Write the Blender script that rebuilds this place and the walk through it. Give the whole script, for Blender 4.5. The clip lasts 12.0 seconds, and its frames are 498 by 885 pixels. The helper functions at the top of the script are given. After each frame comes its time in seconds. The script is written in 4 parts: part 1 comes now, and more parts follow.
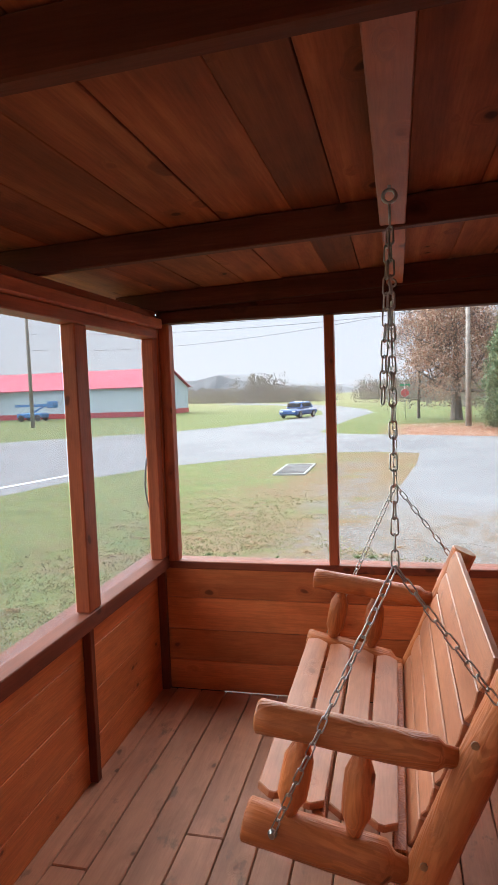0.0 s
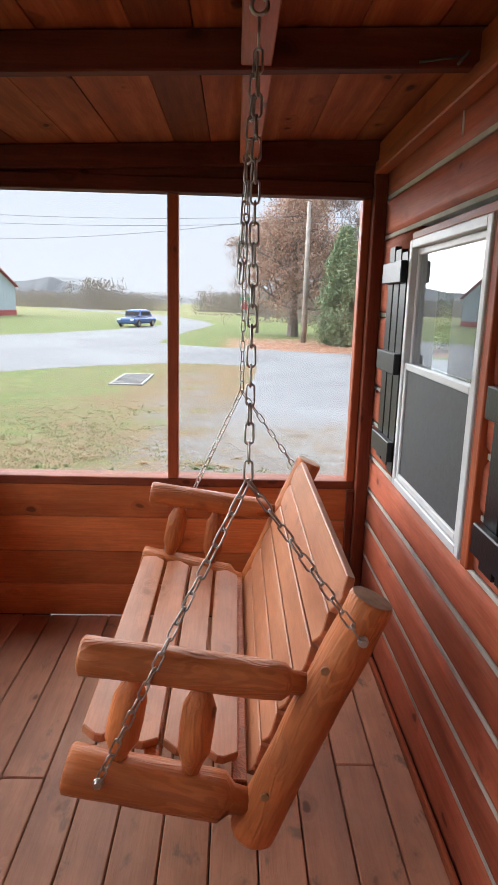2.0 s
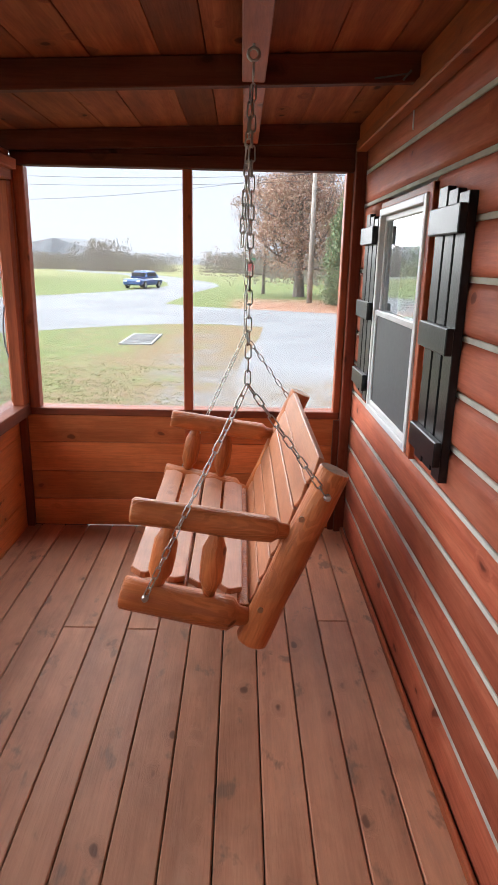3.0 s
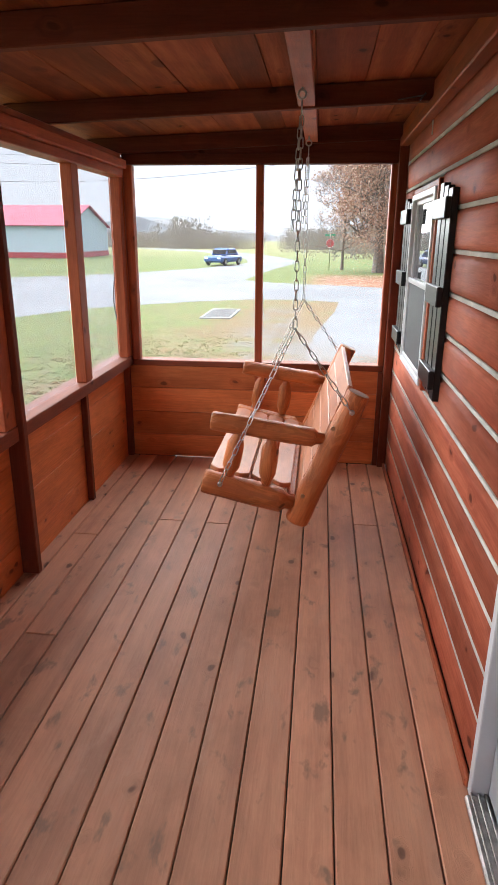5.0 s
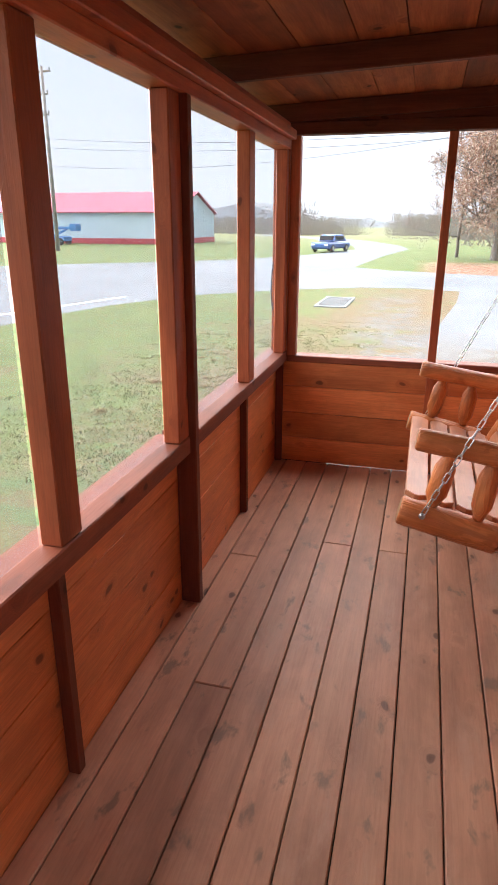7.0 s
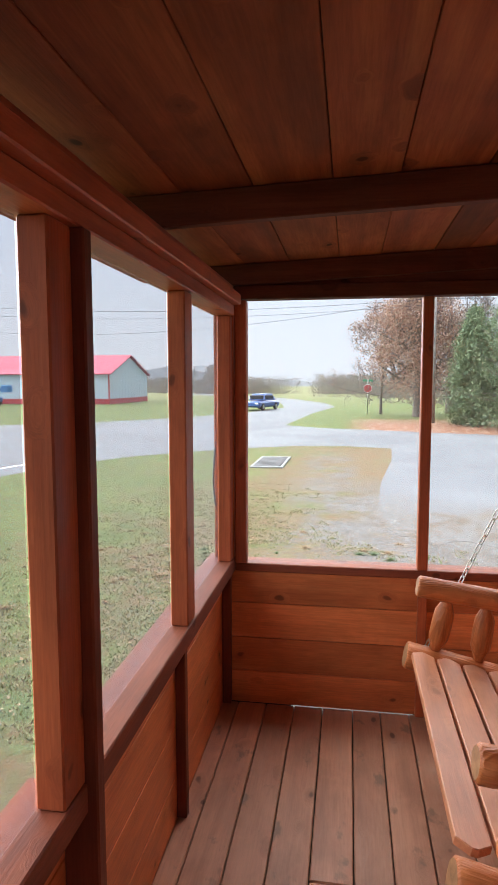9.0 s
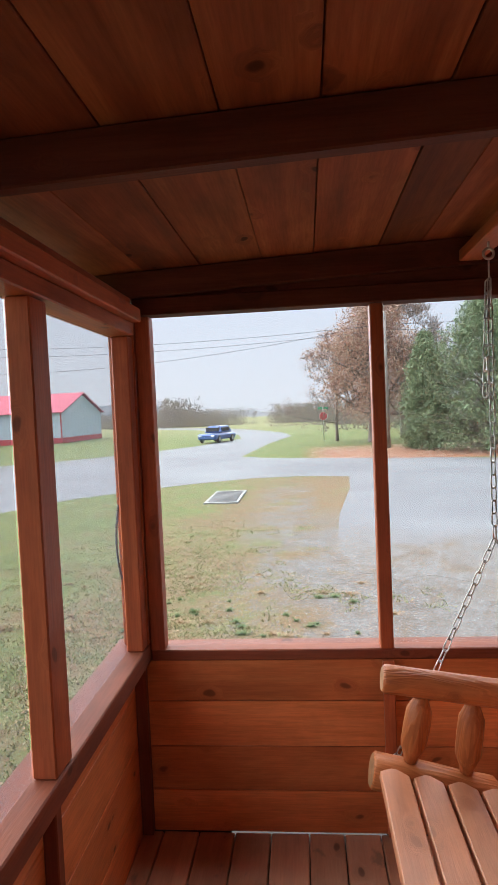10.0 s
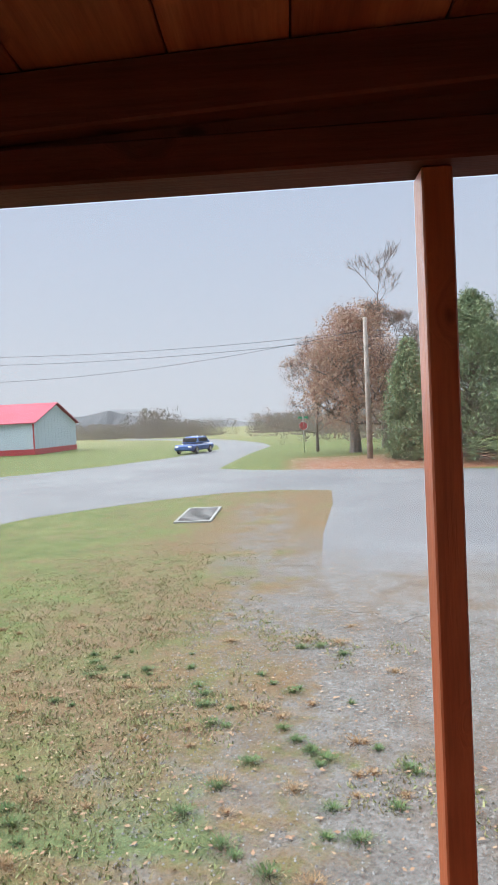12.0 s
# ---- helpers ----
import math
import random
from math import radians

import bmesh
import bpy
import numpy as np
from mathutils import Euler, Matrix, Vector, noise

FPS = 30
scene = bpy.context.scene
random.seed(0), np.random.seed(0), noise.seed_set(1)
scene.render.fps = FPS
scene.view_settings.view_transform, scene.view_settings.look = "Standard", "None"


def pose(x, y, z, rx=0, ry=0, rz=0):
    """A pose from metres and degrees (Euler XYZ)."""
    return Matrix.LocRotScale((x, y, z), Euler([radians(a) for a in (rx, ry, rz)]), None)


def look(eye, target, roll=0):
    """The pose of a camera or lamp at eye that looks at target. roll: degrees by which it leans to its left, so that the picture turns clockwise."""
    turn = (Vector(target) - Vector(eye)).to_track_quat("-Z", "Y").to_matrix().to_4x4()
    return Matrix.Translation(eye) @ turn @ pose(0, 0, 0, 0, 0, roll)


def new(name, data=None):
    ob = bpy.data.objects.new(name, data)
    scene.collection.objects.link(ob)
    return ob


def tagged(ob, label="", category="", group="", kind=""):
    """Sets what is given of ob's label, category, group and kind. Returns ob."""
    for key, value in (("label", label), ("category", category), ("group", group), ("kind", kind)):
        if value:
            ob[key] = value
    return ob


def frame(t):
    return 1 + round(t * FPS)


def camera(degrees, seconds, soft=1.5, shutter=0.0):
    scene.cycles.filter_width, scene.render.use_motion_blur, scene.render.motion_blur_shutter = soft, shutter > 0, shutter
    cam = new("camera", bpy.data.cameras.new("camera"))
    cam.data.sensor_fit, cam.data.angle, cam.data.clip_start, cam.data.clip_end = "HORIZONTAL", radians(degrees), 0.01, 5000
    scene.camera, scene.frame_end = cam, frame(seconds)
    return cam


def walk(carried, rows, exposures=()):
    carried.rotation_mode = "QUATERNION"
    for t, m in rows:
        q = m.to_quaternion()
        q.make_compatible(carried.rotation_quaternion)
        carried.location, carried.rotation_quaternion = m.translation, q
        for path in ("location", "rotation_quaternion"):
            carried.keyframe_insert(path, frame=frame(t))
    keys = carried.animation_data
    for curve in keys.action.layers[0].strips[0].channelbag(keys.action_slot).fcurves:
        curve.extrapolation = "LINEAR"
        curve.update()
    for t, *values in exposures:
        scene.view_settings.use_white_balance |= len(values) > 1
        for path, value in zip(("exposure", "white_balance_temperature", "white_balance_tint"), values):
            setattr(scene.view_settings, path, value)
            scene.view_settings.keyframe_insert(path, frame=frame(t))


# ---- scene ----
cam = camera(43.3, 12.0, soft=1.1)
PATH = [
    (0, (0.008, 0.213, 1.616), (-0.505, 2.386, 1.435), -2.0),
    (0.5, (-0.086, 0.545, 1.608), (-0.344, 2.764, 1.444), 0.1),
    (1, (-0.106, 0.763, 1.560), (-0.162, 2.988, 1.305), 1.3),
    (1.5, (-0.074, 0.726, 1.543), (0.018, 2.930, 1.155), 1.9),
    (2, (-0.034, 0.503, 1.540), (0.025, 2.687, 1.048), 1.5),
    (2.5, (-0.037, 0.171, 1.531), (0.000, 2.343, 0.984), 1.3),
    (2.7, (-0.041, 0.044, 1.532), (0.009, 2.206, 0.951), 1.4),
    (4.3, (0.143, -0.643, 1.537), (-0.018, 1.486, 0.860), -0.5),
    (4.5, (0.128, -0.739, 1.543), (-0.056, 1.384, 0.853), -0.3),
    (5, (0.102, -0.936, 1.547), (-0.130, 1.180, 0.849), 0.4),
    (5.5, (0.030, -0.974, 1.556), (-0.342, 1.118, 0.848), 0.4),
    (6, (-0.106, -0.883, 1.541), (-0.605, 1.185, 0.838), 0.4),
    (6.5, (-0.228, -0.734, 1.528), (-0.820, 1.310, 0.830), -0.2),
    (7, (-0.398, -0.530, 1.513), (-0.950, 1.510, 0.772), 0.2),
    (7.2, (-0.435, -0.502, 1.543), (-0.920, 1.551, 0.788), 0.5),
    (8.8, (-0.628, 0.259, 1.583), (-1.044, 2.452, 1.394), -1.2),
    (9, (-0.663, 0.398, 1.598), (-1.014, 2.600, 1.384), -0.1),
    (9.5, (-0.645, 0.721, 1.588), (-0.924, 2.934, 1.379), -0.8),
    (10, (-0.579, 1.049, 1.609), (-0.785, 3.277, 1.503), -2.5),
    (10.5, (-0.623, 1.402, 1.590), (-0.847, 3.624, 1.432), -2.3),
    (11, (-0.623, 1.737, 1.616), (-0.758, 3.967, 1.444), -1.2),
    (11.5, (-0.562, 2.094, 1.614), (-0.657, 4.330, 1.500), -3.1),
    (12, (-0.562, 2.371, 1.603), (-0.696, 4.605, 1.529), -2.7),
]
EXPOSURES = [(0.0, 1.82), (1.0, 1.78), (2.0, 1.82), (2.5, 1.92), (5.0, 2.16), (7.0, 2.26), (9.5, 1.74), (11.0, 1.55), (12.0, 1.38)]
walk(cam, [(t, look(eye, target, roll)) for t, eye, target, roll in PATH], EXPOSURES)

# ---- light ----
world = bpy.data.worlds.new("overcast_sky")
scene.world = world
world.use_nodes = True
wt = world.node_tree
wt.nodes.clear()
sky = wt.nodes.new("ShaderNodeTexSky")
sky.sky_type = "NISHITA"
sky.sun_disc = False
sky.sun_elevation = radians(41)
sky.sun_rotation = radians(-55)
sky.dust_density = 4.0
grey = wt.nodes.new("ShaderNodeMix")
grey.data_type = "RGBA"
grey.inputs[0].default_value = 0.95
up = wt.nodes.new("ShaderNodeSeparateXYZ")
wt.links.new(wt.nodes.new("ShaderNodeTexCoord").outputs["Generated"], up.inputs[0])
dome = wt.nodes.new("ShaderNodeValToRGB")
dome.color_ramp.elements[0].color = (0.77, 0.835, 0.93, 1)
dome.color_ramp.elements[1].position = 0.42
dome.color_ramp.elements[1].color = (0.59, 0.71, 0.93, 1)
wt.links.new(up.outputs[2], dome.inputs[0])
cloud = wt.nodes.new("ShaderNodeVectorMath")
cloud.operation = "SCALE"
cloud.inputs["Scale"].default_value = 8.3
wt.links.new(dome.outputs[0], cloud.inputs[0])
wt.links.new(cloud.outputs[0], grey.inputs[7])
wt.links.new(sky.outputs[0], grey.inputs[6])
bg = wt.nodes.new("ShaderNodeBackground")
bg.inputs[1].default_value = 0.050
wt.links.new(grey.outputs[2], bg.inputs[0])
wo = wt.nodes.new("ShaderNodeOutputWorld")
wt.links.new(bg.outputs[0], wo.inputs[0])

sun_data = bpy.data.lights.new("sun", "SUN")
sun_data.energy = 5.4
sun_data.angle = radians(130)
sun_data.color = (0.95, 0.985, 1.0)
sun = new("sun", sun_data)
sun.matrix_world = look((-13, 10, 14), (0, 1, 0))


# ---- materials ----
def node_mat(name):
    m = bpy.data.materials.new(name)
    m.use_nodes = True
    nt = m.node_tree
    return m, nt, nt.nodes["Principled BSDF"]


def ramp(nt, fac, stops):
    r = nt.nodes.new("ShaderNodeValToRGB")
    el = r.color_ramp.elements
    el[0].position, el[0].color = stops[0][0], (*stops[0][1], 1)
    el[1].position, el[1].color = stops[-1][0], (*stops[-1][1], 1)
    for p, c in stops[1:-1]:
        e = el.new(p)
        e.color = (*c, 1)
    nt.links.new(fac, r.inputs[0])
    return r.outputs[0]


def mixc(nt, fac, a, b, mode="MIX"):
    n = nt.nodes.new("ShaderNodeMix")
    n.data_type, n.blend_type = "RGBA", mode
    for sock, v in ((n.inputs[0], fac), (n.inputs[6], a), (n.inputs[7], b)):
        if hasattr(v, "is_linked"):
            nt.links.new(v, sock)
        elif isinstance(v, tuple):
            sock.default_value = (*v, 1)
        else:
            sock.default_value = v
    return n.outputs[2]


def math_node(nt, op, a, b=0.0):
    n = nt.nodes.new("ShaderNodeMath")
    n.operation = op
    for sock, v in ((n.inputs[0], a), (n.inputs[1], b)):
        if hasattr(v, "is_linked"):
            nt.links.new(v, sock)
        else:
            sock.default_value = v
    return n.outputs[0]


def noise_tex(nt, vec, scale, detail=4.0, rough=0.55, distort=0.0):
    n = nt.nodes.new("ShaderNodeTexNoise")
    n.inputs["Scale"].default_value = scale
    n.inputs["Detail"].default_value = detail
    n.inputs["Roughness"].default_value = rough
    n.inputs["Distortion"].default_value = distort
    nt.links.new(vec, n.inputs["Vector"])
    return n.outputs["Fac"]


def bump(nt, bsdf, height, strength, dist=0.01):
    b = nt.nodes.new("ShaderNodeBump")
    b.inputs["Strength"].default_value = strength
    b.inputs["Distance"].default_value = dist
    nt.links.new(height, b.inputs["Height"])
    nt.links.new(b.outputs[0], bsdf.inputs["Normal"])


def mapped(nt, vec, scale):
    mp = nt.nodes.new("ShaderNodeMapping")
    mp.inputs["Scale"].default_value = scale
    nt.links.new(vec, mp.inputs["Vector"])
    return mp.outputs[0]


def wood(name, dark, mid, light, axis, rough=0.5, knots=0.9, per_island=False, wear=None, grain=1.0, vary=0.35, swirl=0.0, gloss=0.28):
    """Stained sawn wood with its grain along the axis given (0, 1, 2), crisp knots, and a shade of its own for each board."""
    m, nt, bsdf = node_mat(name)
    tc = nt.nodes.new("ShaderNodeTexCoord").outputs["Object"]
    if per_island:
        rnd = nt.nodes.new("ShaderNodeNewGeometry").outputs["Random Per Island"]
    else:
        rnd = nt.nodes.new("ShaderNodeObjectInfo").outputs["Random"]

    def plus(a, b):
        n = nt.nodes.new("ShaderNodeVectorMath")
        n.operation = "ADD"
        nt.links.new(a, n.inputs[0])
        nt.links.new(b, n.inputs[1])
        return n.outputs[0]
    comb = nt.nodes.new("ShaderNodeCombineXYZ")
    big = math_node(nt, "MULTIPLY", rnd, 37.0)
    for i in range(3):
        nt.links.new(big, comb.inputs[i])
    vec = plus(tc, comb.outputs[0])
    # knots: cells stretched along the board, bent out of round, and only in some of the cells
    wn = nt.nodes.new("ShaderNodeTexNoise")
    wn.inputs["Scale"].default_value = 9.0
    nt.links.new(vec, wn.inputs["Vector"])
    ws = nt.nodes.new("ShaderNodeVectorMath")
    ws.operation = "SCALE"
    ws.inputs["Scale"].default_value = 0.06
    nt.links.new(wn.outputs["Color"], ws.inputs[0])
    kscale = [8.0, 8.0, 8.0]
    kscale[axis] = 4.6
    vor = nt.nodes.new("ShaderNodeTexVoronoi")
    vor.inputs["Scale"].default_value = 1.0
    nt.links.new(mapped(nt, plus(vec, ws.outputs[0]), kscale), vor.inputs["Vector"])
    sep = nt.nodes.new("ShaderNodeSeparateColor")
    nt.links.new(vor.outputs["Color"], sep.inputs[0])
    some = math_node(nt, "GREATER_THAN", sep.outputs[0], 0.30)
    dist = vor.outputs["Distance"]
    core = math_node(nt, "MULTIPLY", ramp(nt, dist, [(0.0, (1, 1, 1)), (0.085, (0.85, 0.85, 0.85)), (0.125, (0, 0, 0))]), some)
    halo = math_node(nt, "MULTIPLY", ramp(nt, dist, [(0.10, (1, 1, 1)), (0.30, (0, 0, 0))]), some)
    # grain, bent round the knots
    bent = [1.0, 1.0, 1.0]
    bent[axis] = 0.06
    pull = nt.nodes.new("ShaderNodeVectorMath")
    pull.operation = "SCALE"
    pull.inputs[0].default_value = (0.05, 0.05, 0.05)
    nt.links.new(halo, pull.inputs["Scale"])
    stretched = plus(mapped(nt, vec, bent), pull.outputs[0])
    g1 = noise_tex(nt, stretched, 14.0, 4.0, 0.55, 0.35)
    g2 = noise_tex(nt, stretched, 150.0, 3.0, 0.6)
    bl = [1.0, 1.0, 1.0]
    bl[axis] = 0.5
    blot = noise_tex(nt, mapped(nt, vec, bl), 4.5, 6.0, 0.62, 0.4)
    base = ramp(nt, g1, [(0.22, dark), (0.5, mid), (0.80, light)])
    base = mixc(nt, 0.26 * grain, base, ramp(nt, g2, [(0.35, (0.35, 0.33, 0.32)), (0.62, (1, 1, 1))]), "MULTIPLY")
    base = mixc(nt, 0.42, base, ramp(nt, blot, [(0.36, (0.45, 0.40, 0.38)), (0.58, (1, 1, 1))]), "MULTIPLY")
    band = None
    if swirl:
        sw = [2.2, 2.2, 2.2]
        sw[axis] = 0.5
        band = math_node(nt, "SINE", math_node(nt, "MULTIPLY", noise_tex(nt, mapped(nt, vec, sw), 3.4, 3.0, 0.55, 1.0), 75.0))
        patchy = ramp(nt, noise_tex(nt, vec, 5.0, 2.0), [(0.42, (0, 0, 0)), (0.58, (1, 1, 1))])
        base = mixc(nt, math_node(nt, "MULTIPLY", patchy, swirl), base, ramp(nt, band, [(0.1, (0.42, 0.34, 0.28)), (0.55, (1, 1, 1))]), "MULTIPLY")
    tone = math_node(nt, "ADD", math_node(nt, "MULTIPLY", rnd, vary), 1.0 - vary / 2)
    hsv = nt.nodes.new("ShaderNodeHueSaturation")
    nt.links.new(base, hsv.inputs["Color"])
    nt.links.new(tone, hsv.inputs["Value"])
    col = hsv.outputs[0]
    if wear:
        wr = noise_tex(nt, mapped(nt, vec, [1.0 if i != axis else 0.3 for i in range(3)]), 6.0, 7.0, 0.72, 0.3)
        col = mixc(nt, ramp(nt, wr, [(0.54, (0, 0, 0)), (0.70, (0.7, 0.7, 0.7))]), col, wear)
        st = noise_tex(nt, mapped(nt, vec, [1.0 if i != axis else 0.5 for i in range(3)]), 11.0, 4.0, 0.6, 0.25)
        col = mixc(nt, ramp(nt, st, [(0.60, (0, 0, 0)), (0.68, (0.72, 0.72, 0.72))]), col, tuple(0.42 * c for c in (mid[0] * 0.75, mid[1], mid[2] * 1.15)))
    col = mixc(nt, math_node(nt, "MULTIPLY", halo, 0.45 * knots), col, tuple(c * 0.62 for c in dark))
    col = mixc(nt, math_node(nt, "MULTIPLY", core, knots), col, tuple(c * 0.24 for c in dark))
    nt.links.new(col, bsdf.inputs["Base Color"])
    rr = math_node(nt, "ADD", math_node(nt, "MULTIPLY", g1, 0.25), rough - 0.12)
    nt.links.new(rr, bsdf.inputs["Roughness"])
    bsdf.inputs["Specular IOR Level"].default_value = gloss
    relief = g2 if band is None else math_node(nt, "ADD", math_node(nt, "MULTIPLY", band, 0.35), g2)
    bump(nt, bsdf, relief, 0.25 if band is None else 0.4, 0.004)
    return m


def plain(name, col, rough=0.5, metal=0.0, var=0.12, scale=8.0, bumpy=0.1, gloss=0.5):
    m, nt, bsdf = node_mat(name)
    tc = nt.nodes.new("ShaderNodeTexCoord").outputs["Object"]
    n = noise_tex(nt, tc, scale, 5.0)
    lo, hi = tuple(c * (1 - var) for c in col), tuple(min(1, c * (1 + var)) for c in col)
    nt.links.new(ramp(nt, n, [(0.3, lo), (0.7, hi)]), bsdf.inputs["Base Color"])
    bsdf.inputs["Roughness"].default_value = rough
    bsdf.inputs["Metallic"].default_value = metal
    bsdf.inputs["Specular IOR Level"].default_value = gloss
    if bumpy:
        bump(nt, bsdf, noise_tex(nt, tc, scale * 9, 3.0), bumpy, 0.004)
    return m


RED_D, RED_M, RED_L = (0.29, 0.062, 0.024), (0.45, 0.108, 0.040), (0.56, 0.158, 0.060)
M_FRAME_Z = wood("stained_post", RED_D, RED_M, RED_L, 2, 0.5, 0.7)
M_FRAME_Y = wood("stained_rail_y", RED_D, RED_M, RED_L, 1, 0.5, 0.6)
M_FRAME_X = wood("stained_rail_x", RED_D, RED_M, RED_L, 0, 0.5, 0.6)
M_SILL_Y = wood("weathered_sill_y", (0.17, 0.042, 0.022), (0.27, 0.070, 0.034), (0.36, 0.112, 0.056), 1, 0.6, 0.7, gloss=0.2)
M_SILL_X = wood("weathered_sill_x", (0.17, 0.042, 0.022), (0.27, 0.070, 0.034), (0.36, 0.112, 0.056), 0, 0.6, 0.7, gloss=0.2)
ORG_D, ORG_M, ORG_L = (0.53, 0.136, 0.044), (0.70, 0.205, 0.067), (0.79, 0.275, 0.100)
M_BOARD_Y = wood("stained_siding_y", ORG_D, ORG_M, ORG_L, 1, 0.45, 0.9)
M_BOARD_X = wood("stained_siding_x", ORG_D, ORG_M, ORG_L, 0, 0.45, 0.9)
M_LOG = wood("stained_log_siding", (0.33, 0.074, 0.040), (0.49, 0.130, 0.070), (0.58, 0.185, 0.102), 1, 0.62, 0.8, vary=0.5, gloss=0.15)
M_DECK = wood("deck_plank", (0.42, 0.182, 0.105), (0.54, 0.250, 0.146), (0.61, 0.305, 0.185), 1, 0.55, 0.9, wear=(0.43, 0.230, 0.150), grain=0.6, vary=0.34, gloss=0.35)
M_CEIL = wood("ceiling_plank", (0.18, 0.045, 0.021), (0.31, 0.082, 0.036), (0.50, 0.172, 0.070), 1, 0.7, 0.95, per_island=True, vary=0.7, gloss=0.10)
# red stain taken near black: backlit shade of rafters and headers, in the colour
M_RAFTER_SHADED = wood("shaded_rafter_stain", (0.085, 0.023, 0.014), (0.13, 0.034, 0.020), (0.18, 0.052, 0.028), 0, 0.65, 0.6, gloss=0.10)
# darker copy of the post stain, with the uprights' shaded faces painted in
M_UPRIGHT_SHADED = wood("shaded_upright_stain", (0.12, 0.030, 0.016), (0.19, 0.046, 0.024), (0.26, 0.070, 0.034), 2, 0.55, 0.6, gloss=0.15)
M_SLAT = wood("swing_slat", (0.42, 0.158, 0.076), (0.53, 0.212, 0.106), (0.62, 0.275, 0.145), 1, 0.40, 0.35, grain=0.6, vary=0.15)
M_PEELED = wood("peeled_log", (0.42, 0.115, 0.036), (0.61, 0.190, 0.060), (0.73, 0.270, 0.096), 2, 0.45, 0.9, grain=0.8, vary=0.25, swirl=0.34)
M_ENDGRAIN = plain("log_end_grain", (0.30, 0.14, 0.06), 0.6, var=0.35, scale=30)
M_CHINK = plain("chinking", (0.54, 0.52, 0.46), 0.85, var=0.2, scale=6, bumpy=0.4)
M_VINYL = plain("white_vinyl", (0.66, 0.67, 0.68), 0.4, var=0.04)
M_SHUTTER = plain("black_shutter_paint", (0.012, 0.012, 0.014), 0.33, var=0.3, scale=14, bumpy=0.15, gloss=0.3)
M_STEEL = plain("zinc_steel", (0.46, 0.445, 0.42), 0.30, 1.0, var=0.25, scale=40)
M_DARK = plain("dark_underside", (0.03, 0.022, 0.018), 0.9)
M_LINE = plain("road_paint", (0.7, 0.7, 0.68), 0.7)
M_CONCRETE = plain("concrete", (0.23, 0.23, 0.22), 0.85, var=0.2, scale=3, bumpy=0.3)
M_GRILLE = plain("iron_grille", (0.12, 0.12, 0.12), 0.6, 0.6)
M_SIDING = plain("pale_blue_steel_siding", (0.52, 0.61, 0.68), 0.6, var=0.05, scale=0.8, gloss=0.2)
M_REDROOF = plain("red_steel_roof", (0.43, 0.115, 0.15), 0.8, var=0.12, scale=0.5, gloss=0.06)
M_REDTRIM = plain("red_trim", (0.45, 0.05, 0.06), 0.5)
# near-black, so the room's lack of light is in the colour
M_GLASSBACK = plain("dark_room_backing", (0.03, 0.032, 0.035), 0.8)
M_POLE = plain("weathered_pole", (0.30, 0.26, 0.23), 0.85, var=0.3, scale=3)
M_WIRE = plain("cable", (0.08, 0.08, 0.09), 0.6)
M_BARK = plain("bark", (0.14, 0.115, 0.10), 0.9, var=0.4, scale=6, bumpy=0.6)
M_SIGNRED = plain("sign_red", (0.45, 0.07, 0.08), 0.4)
M_SIGNGREEN = plain("sign_green", (0.02, 0.25, 0.13), 0.4)
M_WHITE = plain("white_paint", (0.78, 0.78, 0.77), 0.5)
M_BLUE = plain("blue_paint", (0.06, 0.22, 0.48), 0.6, gloss=0.2)
M_RUBBER = plain("rubber", (0.03, 0.03, 0.03), 0.8)


def leaf_mat(name, stops):
    m, nt, bsdf = node_mat(name)
    r = nt.nodes.new("ShaderNodeNewGeometry").outputs["Random Per Island"]
    nt.links.new(ramp(nt, r, stops), bsdf.inputs["Base Color"])
    bsdf.inputs["Roughness"].default_value = 0.7
    return m


M_OAKLEAF = leaf_mat("oak_leaf_brown", [(0.0, (0.22, 0.105, 0.07)), (0.35, (0.33, 0.18, 0.12)), (0.7, (0.42, 0.27, 0.20)), (1.0, (0.46, 0.36, 0.27))])
M_CEDAR = leaf_mat("cedar_foliage", [(0.0, (0.06, 0.102, 0.050)), (0.6, (0.135, 0.200, 0.095)), (1.0, (0.26, 0.30, 0.145))])
# brush browns paled so that distance haze is in the leaf colour
M_BRUSH = leaf_mat("hazed_bare_brush", [(0.0, (0.19, 0.165, 0.150)), (0.6, (0.26, 0.225, 0.20)), (1.0, (0.29, 0.27, 0.19))])
M_BLADE = leaf_mat("grass_blade", [(0.0, (0.18, 0.225, 0.075)), (0.5, (0.25, 0.265, 0.105)), (0.75, (0.31, 0.255, 0.13)), (1.0, (0.36, 0.29, 0.165))])
M_STRAW = leaf_mat("fallen_leaf", [(0.0, (0.20, 0.10, 0.055)), (0.6, (0.29, 0.165, 0.09)), (1.0, (0.36, 0.25, 0.15))])


